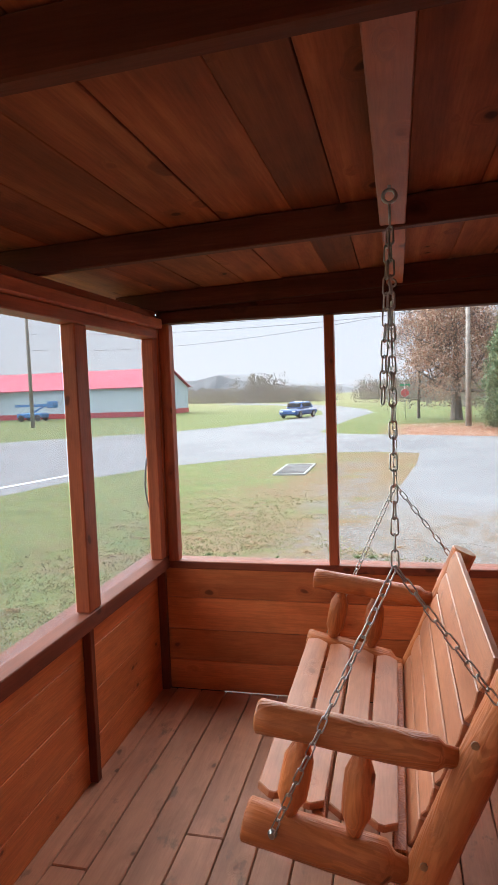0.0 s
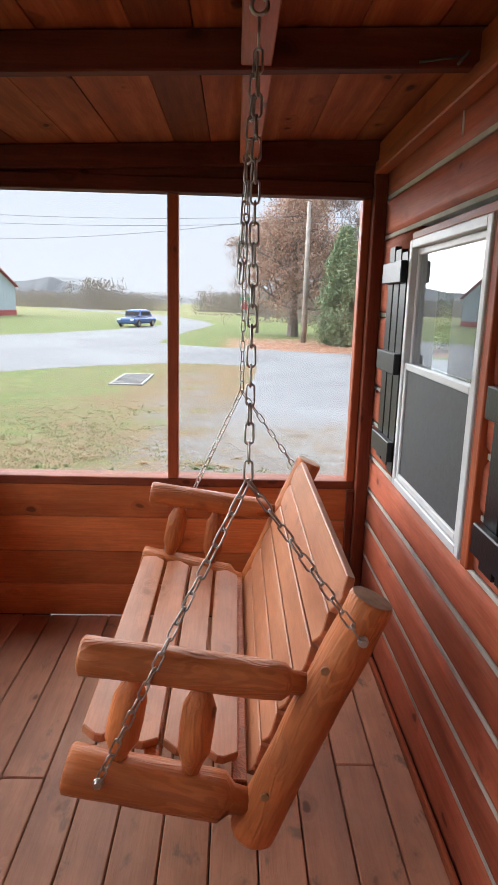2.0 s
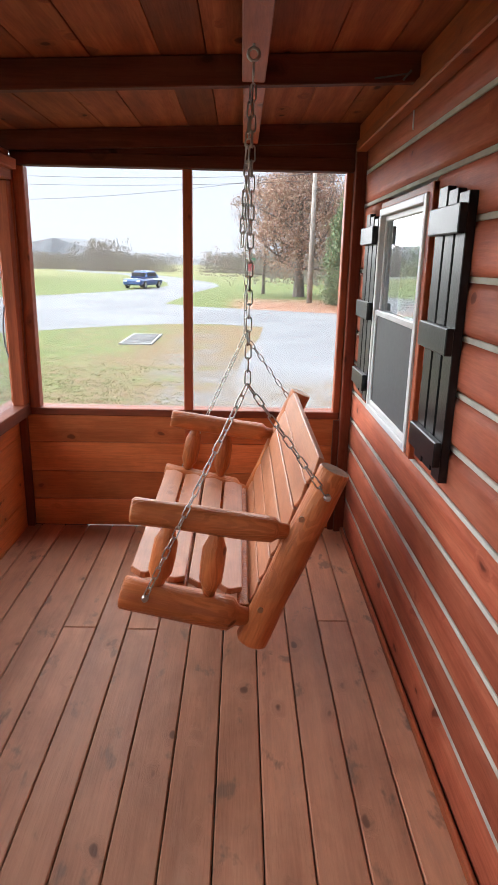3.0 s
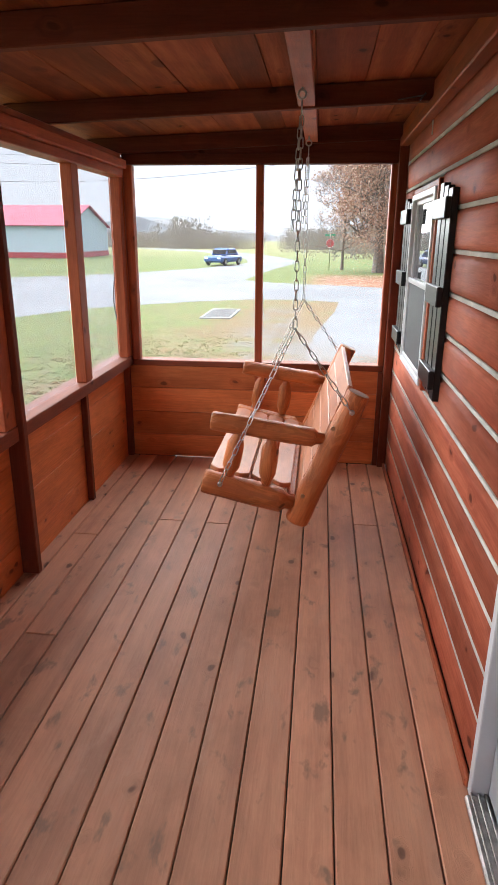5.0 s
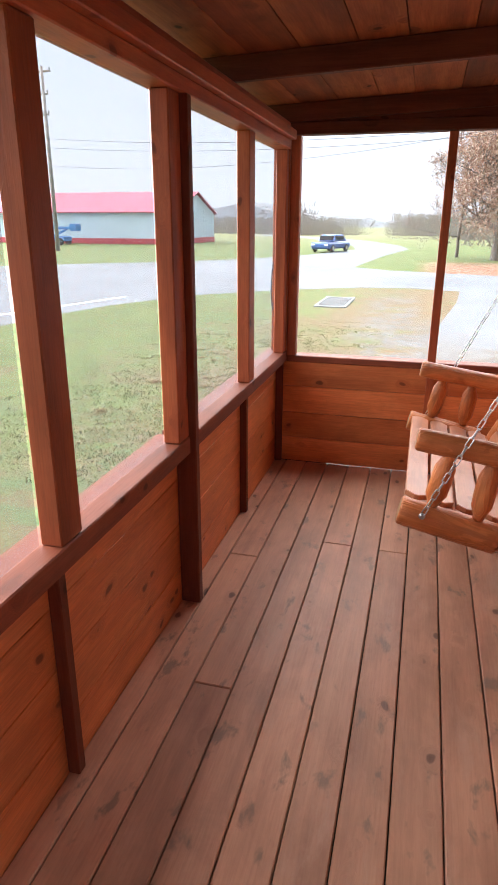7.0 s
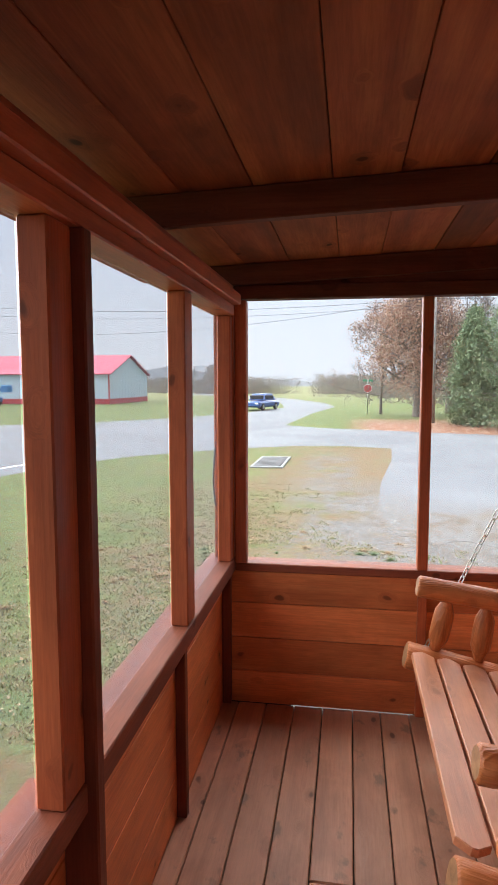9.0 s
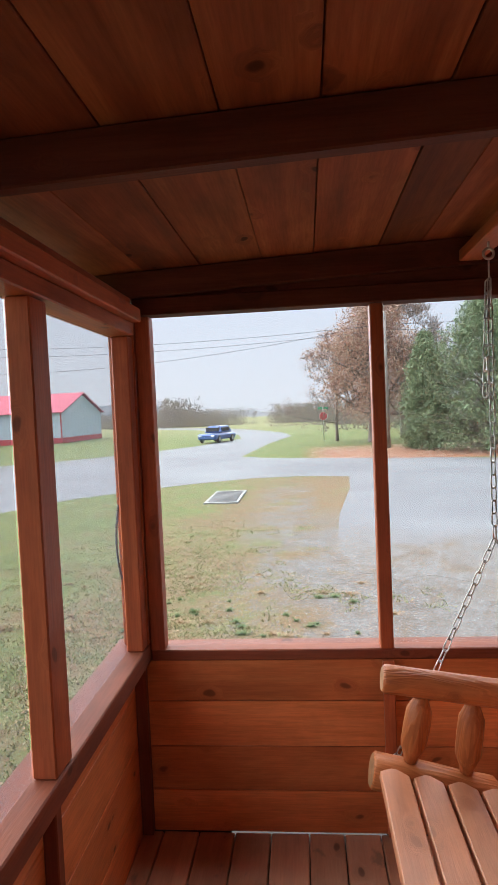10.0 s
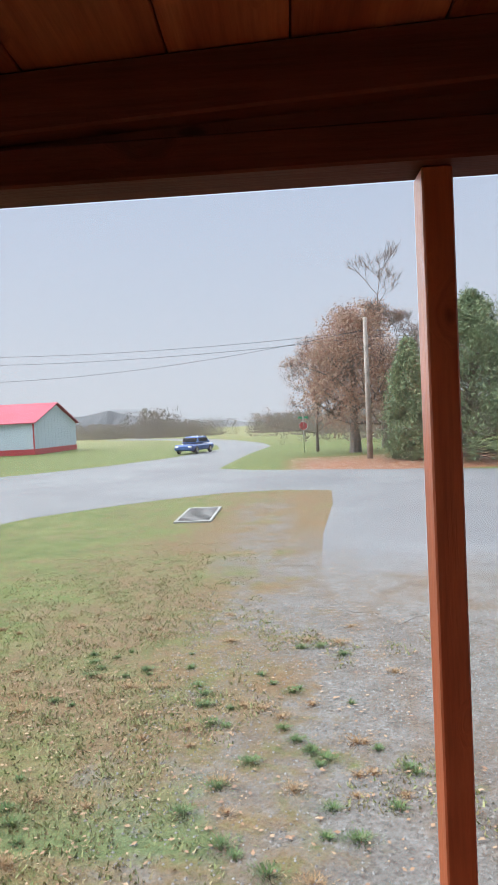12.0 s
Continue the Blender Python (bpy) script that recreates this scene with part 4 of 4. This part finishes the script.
def cable(name, p0, p1, sag, r=0.012):
    p0, p1 = Vector(p0), Vector(p1)
    bm = bmesh.new()
    prev = None
    for k in range(25):
        s = k / 24
        c = p0.lerp(p1, s) - Vector((0, 0, sag * 4 * s * (1 - s)))
        ring_ = [bm.verts.new(c + Vector((0, math.cos(a) * r, math.sin(a) * r))) for a in (0.5, 2.6, 4.7)]
        if prev:
            for i in range(3):
                bm.faces.new((prev[i], prev[(i + 1) % 3], ring_[(i + 1) % 3], ring_[i]))
        prev = ring_
    solid(name, bm, M_WIRE, "thin overhead cable between utility poles", "cable", group="overhead cables")


cable("overhead_cable", (-27.6, 44, 7.2), (3.75, 35.3, 6.0), 0.5)
cable("overhead_cable", (-27.6, 44, 6.6), (3.75, 35.3, 5.7), 0.5)
cable("overhead_cable", (-27.6, 44, 5.4), (3.75, 35.3, 6.1), 0.9)
cable("overhead_cable", (3.75, 35.3, 6.0), (40, 30, 7.0), 0.6)
cable("overhead_cable", (3.75, 35.3, 5.7), (40, 30, 6.5), 0.6)

# stop sign
stop = thing("stop_sign", "red stop sign with a green street-name plate on a post", "stop sign", (0.62, 45.3, GROUND))
part("post", stick((0, 0, 0), (0, 0, 2.4), 0.03), M_STEEL, stop)
bm = lathe(bmesh.new(), (0, -0.06, 1.75), (0, -0.04, 1.75), [(0, 0.29), (1, 0.29)], 8)
bmesh.ops.rotate(bm, cent=(0, -0.05, 1.75), matrix=Matrix.Rotation(radians(22.5), 3, "Y"), verts=bm.verts)
part("face", bm, M_SIGNRED, stop)
bm = lathe(bmesh.new(), (0, -0.055, 1.75), (0, -0.035, 1.75), [(0, 0.31), (1, 0.31)], 8)
bmesh.ops.rotate(bm, cent=(0, -0.05, 1.75), matrix=Matrix.Rotation(radians(22.5), 3, "Y"), verts=bm.verts)
part("border", bm, M_WHITE, stop)
part("street_plate", box(-0.36, 0.36, -0.015, 0.015, 2.22, 2.38, 0.004), M_SIGNGREEN, stop)


# trees
def grow(rng, segs, tips, p, d, length, r, depth, spread, up):
    r = max(r, 0.011)
    n = 3
    for i in range(n):
        d2 = (d + Vector((rng.uniform(-1, 1), rng.uniform(-1, 1), rng.uniform(-0.5, 1) * up)) * 0.22).normalized()
        q = p + d2 * (length / n)
        segs.append((p.copy(), q.copy(), r * (1 - 0.25 * i / n), r * (1 - 0.25 * (i + 1) / n)))
        p, d = q, d2
        if depth > 0 and i >= 1:
            side = Vector((rng.uniform(-1, 1), rng.uniform(-1, 1), rng.uniform(0.0, 0.8))).normalized()
            grow(rng, segs, tips, p, (d * (1 - spread) + side * spread).normalized(), length * rng.uniform(0.55, 0.8), r * 0.55, depth - 1, spread, up)
    if depth > 0:
        for _ in range(2):
            side = Vector((rng.uniform(-1, 1), rng.uniform(-1, 1), rng.uniform(-0.1, 0.8))).normalized()
            grow(rng, segs, tips, p, (d * (1 - spread) + side * spread).normalized(), length * rng.uniform(0.55, 0.8), r * 0.55, depth - 1, spread, up)
    tips.append(p)


def tubes(segs, sides=5):
    verts, faces = [], []
    for p, q, r0, r1 in segs:
        rot = (q - p).to_track_quat("Z", "Y")
        b = len(verts)
        for c, r in ((p, r0), (q, r1)):
            for k in range(sides):
                a = 2 * math.pi * k / sides
                verts.append(c + rot @ Vector((math.cos(a) * r, math.sin(a) * r, 0)))
        for k in range(sides):
            faces.append((b + k, b + (k + 1) % sides, b + sides + (k + 1) % sides, b + sides + k))
    return verts, faces


def scatter_leaves(rng, centres, per, radius, size, droop=0.0, slim=0.55):
    verts, faces = [], []
    for c in centres:
        for _ in range(per):
            o = Vector((rng.gauss(0, 1), rng.gauss(0, 1), rng.gauss(0, 1))) * radius * 0.55
            p = c + o
            u = Vector((rng.uniform(-1, 1), rng.uniform(-1, 1), rng.uniform(-1, 1) - droop)).normalized()
            w = u.orthogonal().normalized()
            w.rotate(Matrix.Rotation(rng.uniform(0, 6.28), 3, u))
            s = size * rng.uniform(0.6, 1.3)
            b = len(verts)
            verts += [p - u * s, p + w * s * slim, p + u * s, p - w * s * slim]
            faces.append((b, b + 1, b + 2, b + 3))
    return verts, faces


def broadleaf(x, y, h, trunk_r, depth, spread, seed, label, leaves=0, leaf_r=0.5, leaf_s=0.12, up=0.6, first=0.26, twig_leaves=0):
    rng = random.Random(seed)
    t = thing("tree", label, "tree", (x, y, GROUND), "trees by the junction")
    segs, tips = [], []
    p = Vector((0, 0, 0))
    trunk = [(p.copy(), Vector((0, 0, h * 0.10)), trunk_r * 1.25, trunk_r)]
    p = Vector((0, 0, h * 0.10))
    steps = 7
    for k in range(steps):
        q = Vector((rng.uniform(-0.1, 0.1), rng.uniform(-0.1, 0.1), h * (0.10 + 0.62 * (k + 1) / steps)))
        trunk.append((p.copy(), q.copy(), trunk_r * (1 - 0.8 * k / steps), trunk_r * (1 - 0.8 * (k + 1) / steps)))
        for _ in range(3 if leaves else 2):
            a = rng.uniform(0, 6.28)
            dirn = Vector((math.cos(a), math.sin(a), rng.uniform(0.0, 0.9) * (0.5 + k / steps))).normalized()
            prof = math.sin(math.pi * min(1.0, 0.28 + 0.72 * (k + 1) / steps)) * 0.6 + 0.45
            grow(rng, segs, tips, q, dirn, h * first * prof, trunk_r * 0.35 * (1 - 0.6 * k / steps), depth, spread, up)
        p = q
    grow(rng, segs, tips, p, Vector((0, 0, 1)), h * (0.07 if leaves else 0.18), trunk_r * 0.2, depth, spread, up)
    v, f = tubes(trunk, 10)
    part("trunk", soup("trunk", v, f, M_BARK), None, t)
    v, f = tubes(segs, 4)
    part("limbs", soup("limbs", v, f, M_BARK), None, t)
    if twig_leaves:
        v, f = scatter_leaves(rng, tips, twig_leaves, 0.3, 0.05, 0.4)
        part("crown", soup("crown", v, f, M_OAKLEAF), None, t, "few withered leaves on the twigs")
    if leaves:
        lobes = []
        while len(lobes) < 420:
            c = Vector((rng.uniform(-1, 1), rng.uniform(-1, 1), rng.uniform(-1, 1)))
            if 0.35 < c.length < 1.0 and noise.noise(c * 3.4 + Vector((seed, 0, 0))) > 0.0:
                lobes.append(Vector((c.x * h * 0.27 * (1.12 - 0.24 * c.z), c.y * h * 0.27 * (1.12 - 0.24 * c.z), h * 0.53 + c.z * h * 0.44)))
        v, f = scatter_leaves(rng, tips + lobes * 2, leaves, leaf_r * 0.7, leaf_s, 0.6)
        part("crown", soup("crown", v, f, M_OAKLEAF), None, t, "thin crown of withered brown leaves")
    return t


broadleaf(3.70, 41.6, 9.6, 0.32, 2, 0.6, 3, "oak holding its withered brown leaves", 26, 0.80, 0.062, first=0.20)
broadleaf(6.2, 46.0, 11.6, 0.20, 4, 0.55, 8, "tall bare tree behind the oak", up=0.7, first=0.16, twig_leaves=1)
broadleaf(1.5, 44.5, 6.9, 0.10, 3, 0.6, 12, "small bare tree beside the oak", up=0.7, first=0.28, twig_leaves=7)


def cedar(x, y, h, rad, seed):
    rng = random.Random(seed)
    t = thing("cedar_tree", "dense dark green cedar by the junction", "tree", (x, y, GROUND), "cedars")
    trunk = [(Vector((0, 0, 0)), Vector((0, 0, h * 0.95)), 0.16, 0.02)]
    segs, centres = [], []
    n = int(h * 74)
    for k in range(n):
        s = (k + 0.5) / n
        z = h * (0.025 + 0.965 * s)
        reach = rad * ((1 - s ** 1.5) ** 0.95) * rng.uniform(0.45, 1.15) * (0.80 + 0.25 * min(1, s * 6))
        a = rng.uniform(0, 6.28)
        tip = Vector((math.cos(a) * reach, math.sin(a) * reach, z + reach * rng.uniform(0.15, 0.75) * min(1.0, 0.05 + 3.5 * s)))
        root = Vector((0, 0, z - 0.1))
        segs.append((root, tip, 0.025, 0.006))
        for j in range(4):
            u = 0.5 + 0.5 * (j + 0.5) / 4
            centres.append(root.lerp(tip, u) + Vector((rng.uniform(-0.1, 0.1), rng.uniform(-0.1, 0.1), rng.uniform(-0.1, 0.05))))
    for k in range(8):
        centres.append(Vector((0, 0, h * (0.92 + 0.012 * k))))
    for lead in range(7):
        a, off, top = rng.uniform(0, 6.28), rad * rng.uniform(0.15, 0.62), h * rng.uniform(0.70, 0.93)
        for k in range(22):
            u = k / 21
            c = Vector((math.cos(a) * off, math.sin(a) * off, top - h * 0.22 * u))
            centres.append(c + Vector((rng.gauss(0, 0.18), rng.gauss(0, 0.18), 0)) * (0.15 + 1.5 * u))
    v, f = tubes(trunk, 8)
    part("trunk", soup("trunk", v, f, M_BARK), None, t)
    v, f = tubes(segs, 3)
    part("limbs", soup("limbs", v, f, M_BARK), None, t)
    v, f = scatter_leaves(rng, centres, 22, 0.26, 0.095, -0.5, 0.20)
    part("crown", soup("crown", v, f, M_CEDAR), None, t, "dense green needle foliage")


cedar(7.9, 31.2, 7.5, 3.6, 21)
cedar(5.5, 33.5, 5.8, 1.5, 22)
cedar(11.4, 31.5, 7.0, 2.6, 23)
cedar(15.6, 30.6, 7.4, 2.8, 24)


# far brush, woods and hills
def brush(name, label, spots, seed):
    rng = random.Random(seed)
    verts, faces = [], []
    for x, y, w, h, count in spots:
        for _ in range(count):
            px, py = x + rng.gauss(0, w), y + rng.gauss(0, 3)
            hh = h * rng.uniform(0.35, 1.0)
            for _ in range(44):
                u = rng.uniform(0.0, 1.0)
                c = Vector((px + rng.gauss(0, 0.5) * (1 - 0.5 * u) * hh * 0.35, py + rng.gauss(0, 0.5), GROUND + hh * u))
                d = Vector((rng.uniform(-1.1, 1.1), rng.uniform(-0.4, 0.4), 1)).normalized()
                s = hh * rng.uniform(0.03, 0.075)
                side = d.cross(Vector((rng.uniform(-0.3, 0.3), 1, 0))).normalized() * s * rng.uniform(0.14, 0.34)
                b = len(verts)
                verts += [c - d * s, c + side, c + d * s, c - side]
                faces.append((b, b + 1, b + 2, b + 3))
    tagged(new(name, soup(name, verts, faces, M_BRUSH)), label, "brush", "", "stuff")


brush("brush", "brown leafless brush along the far fields",
      [(-33, 128, 7, 3.2, 420), (-20, 118, 4, 3.4, 300), (-26, 122, 2.5, 6.0, 90), (1, 122, 4, 3.9, 360), (9, 95, 5, 3.6, 420), (-60, 140, 16, 3.6, 420), (14, 66, 5, 3.4, 420), (30, 60, 9, 5.0, 500), (-100, 150, 25, 4.5, 500)], 31)

M_HILL = plain("far_woods", (0.13, 0.135, 0.145), 1.0, var=0.2, scale=0.05, bumpy=0)
bm = bmesh.new()
prev = None
for k in range(121):
    x = -420 + 7 * k
    h = 3.6 + 5.5 * noise.noise(Vector((x * 0.012, 3.1, 0))) + 3.0 * noise.noise(Vector((x * 0.05, 1.7, 0))) + 1.2 * noise.noise(Vector((x * 0.3, 9, 0)))
    h = max(2.0, h + 5.0 * math.exp(-((x + 95) / 40) ** 2))
    cur = (bm.verts.new((x, 330, GROUND)), bm.verts.new((x, 345, GROUND + h)), bm.verts.new((x, 420, GROUND + h * 1.1)))
    if prev:
        bm.faces.new((prev[0], cur[0], cur[1], prev[1]))
        bm.faces.new((prev[1], cur[1], cur[2], prev[2]))
    prev = cur
solid("backdrop", bm, M_HILL, "low wooded hills on the horizon", "hills", "structure")


# grass, leaves and gravel close to the porch
def tufts(name, label, mat, count, area, keep, hmin, hmax, blades, seed):
    rng = random.Random(seed)
    verts, faces = [], []
    made = 0
    while made < count:
        x, y = rng.uniform(area[0], area[1]), rng.uniform(area[2], area[3])
        if not keep(x, y, rng):
            continue
        made += 1
        hh = rng.uniform(hmin, hmax)
        for _ in range(blades):
            px, py = x + rng.gauss(0, 0.045), y + rng.gauss(0, 0.045)
            a = rng.uniform(0, 6.28)
            w = 0.006 + 0.004 * rng.random()
            lean = Vector((rng.gauss(0, 0.5), rng.gauss(0, 0.5), 1)) * hh * rng.uniform(0.6, 1.2)
            b = len(verts)
            verts += [(px - math.cos(a) * w, py - math.sin(a) * w, GROUND), (px + math.cos(a) * w, py + math.sin(a) * w, GROUND), (px + lean.x, py + lean.y, GROUND + lean.z)]
            faces.append((b, b + 1, b + 2))
    tagged(new(name, soup(name, verts, faces, mat)), label, "grass", "", "stuff")


def on_lawn(x, y, rng):
    n = noise.noise(Vector((x * 0.9, y * 0.9, 0))) + 0.6 * noise.noise(Vector((x * 2.6, y * 2.6, 5)))
    edge = -1.3 + 0.9 * n - x
    if x < -2.5 and rng.random() < (-2.5 - x) / 3:
        return False
    if y > 7 and rng.random() < (y - 7) / 7:
        return False
    return edge + 0.55 * n + rng.uniform(-0.35, 0.35) > 0.25 * rng.random() or (n > 0.42 and x < 0.9 and y < 9)


tufts("grass", "short patchy green grass beside the porch", M_BLADE, 3600, (-5.5, 1.2, 3.8, 14.0), on_lawn, 0.012, 0.034, 7, 41)


def clumps(name, label, spots, seed, mat, tall=1.0):
    rng = random.Random(seed)
    verts, faces = [], []
    for x, y, size in spots:
        for _ in range(int(1700 * size)):
            a, d = rng.uniform(0, 6.28), abs(rng.gauss(0, 0.5)) * size
            px, py = x + math.cos(a) * d, y + math.sin(a) * d * 0.7
            hh = tall * rng.uniform(0.012, 0.042) * (1.2 - min(1, d / size))
            w = rng.uniform(0.002, 0.0045)
            b = len(verts)
            tx, ty = px + math.cos(a) * hh * 0.8 + rng.gauss(0, 0.01), py + math.sin(a) * hh * 0.8 + rng.gauss(0, 0.01)
            verts += [(px - math.sin(a) * w, py + math.cos(a) * w, GROUND), (px + math.sin(a) * w, py - math.cos(a) * w, GROUND), (tx, ty, GROUND + hh)]
            faces.append((b, b + 1, b + 2))
    tagged(new(name, soup(name, verts, faces, mat)), label, "grass", "", "stuff")


M_CLUMP = leaf_mat("fresh_grass_blade", [(0.0, (0.06, 0.12, 0.035)), (0.7, (0.11, 0.20, 0.055)), (1.0, (0.20, 0.22, 0.09))])
rng_c = random.Random(77)
spots = [(-0.40, 5.85, 0.10), (0.14, 6.2, 0.09), (-0.44, 6.3, 0.07), (-0.75, 5.35, 0.16), (-0.42, 5.1, 0.13), (-1.0, 5.55, 0.18), (-0.1, 4.9, 0.10), (-1.35, 5.0, 0.22), (-0.85, 4.75, 0.2)]
spots += [(rng_c.uniform(-2.6, 0.1), rng_c.uniform(4.2, 8.5), rng_c.uniform(0.04, 0.16)) for _ in range(60)]
clumps("grass_clumps", "small fresh green grass clumps in the gravel", spots, 78, M_CLUMP)
M_DEAD = leaf_mat("dead_grass_blade", [(0.0, (0.22, 0.13, 0.06)), (0.6, (0.34, 0.21, 0.10)), (1.0, (0.42, 0.30, 0.17))])
dead = [(-0.84, 7.11, 0.26), (-0.69, 6.97, 0.20), (-0.99, 7.17, 0.18), (-0.12, 6.21, 0.12), (-0.25, 5.97, 0.10), (0.04, 5.97, 0.10), (-0.13, 6.58, 0.08), (-2.16, 5.96, 0.30), (-1.38, 6.82, 0.25)]
dead += [(rng_c.uniform(-4.0, 0.4), rng_c.uniform(4.4, 9.5), rng_c.uniform(0.08, 0.34)) for _ in range(45)]
clumps("dead_grass", "flattened brown dead grass on the gravel", dead, 79, M_DEAD, 0.5)


def flat_bits(name, label, category, mat, count, area, keep, smin, smax, seed, lift=0.01):
    rng = random.Random(seed)
    verts, faces = [], []
    made = 0
    while made < count:
        x, y = rng.uniform(area[0], area[1]), rng.uniform(area[2], area[3])
        if not keep(x, y, rng):
            continue
        made += 1
        s = rng.uniform(smin, smax)
        a = rng.uniform(0, 6.28)
        u = Vector((math.cos(a), math.sin(a), rng.uniform(-0.2, 0.2))) * s
        w = Vector((-math.sin(a), math.cos(a), rng.uniform(-0.2, 0.2))) * s * 0.6
        c = Vector((x, y, GROUND + lift))
        b = len(verts)
        verts += [c - u, c + w, c + u, c - w]
        faces.append((b, b + 1, b + 2, b + 3))
    tagged(new(name, soup(name, verts, faces, mat)), label, category, "", "stuff")


flat_bits("fallen_leaves", "scattered dry brown leaves on the grass", "leaves", M_STRAW, 5500, (-7, 0.6, 4, 21), lambda x, y, r: r.random() < 0.25 + 0.75 * max(0, min(1, (x + 6) / 6)), 0.008, 0.022, 51, 0.015)
flat_bits("leaf_litter", "rust-brown oak leaves under the trees", "leaves", M_OAKLEAF, 7000, (-0.5, 9, 28.5, 38), lambda x, y, r: y > 29.8 - 0.42 * x and r.random() < min(1, (x + 1.2) / 2), 0.03, 0.06, 52, 0.01)


def pebbles(count, seed):
    rng = random.Random(seed)
    verts, faces = [], []
    for _ in range(count):
        x, y = rng.uniform(-1.8, 3.5), rng.uniform(3.9, 10.5)
        s = rng.uniform(0.005, 0.014)
        b = len(verts)
        for dx, dy, dz in ((1, 0, 0), (0, 1, 0), (-1, 0, 0), (0, -1, 0), (0, 0, 0.8)):
            verts.append((x + dx * s * rng.uniform(0.7, 1.2), y + dy * s * rng.uniform(0.7, 1.2), GROUND + dz * s))
        faces += [(b, b + 1, b + 4), (b + 1, b + 2, b + 4), (b + 2, b + 3, b + 4), (b + 3, b, b + 4)]
    me = soup("gravel", verts, faces, leaf_mat("gravel_stone", [(0.0, (0.13, 0.12, 0.11)), (0.6, (0.21, 0.20, 0.19)), (1.0, (0.28, 0.27, 0.255))]))
    tagged(new("gravel", me), "loose grey gravel in front of the porch", "gravel", "", "stuff")


pebbles(9000, 61)

# ---- deck planks ----
seams = [-1.330, -1.190, -1.051, -0.912, -0.772, -0.627, -0.495, -0.359, -0.218, -0.076, 0.063, 0.199, 0.340, 0.477, 0.620]
joints = {12: (2.35,), 2: (1.15,), 4: (2.28,), 6: (2.27,), 9: (-0.6,), 1: (2.05, -0.4), 8: (0.1 - 1.4,)}
for k in range(len(seams) - 1):
    xa, xb = seams[k] + 0.0021, seams[k + 1] - 0.0021
    xa, xb = max(xa, XW + 0.002), min(xb, XE - 0.014)
    if xb - xa < 0.03:
        continue
    ys = [YS] + sorted(joints.get(k, ())) + [YN - 0.002]
    for ya, yb in zip(ys, ys[1:]):
        bm = box(-(xb - xa) / 2, (xb - xa) / 2, 0.0015, yb - ya - 0.0015, -0.030, 0.0, 0.004)
        ob = part("plank", bm, M_DECK, floor)
        ob.location = ((xa + xb) / 2, ya, random.uniform(-0.0012, 0.0))
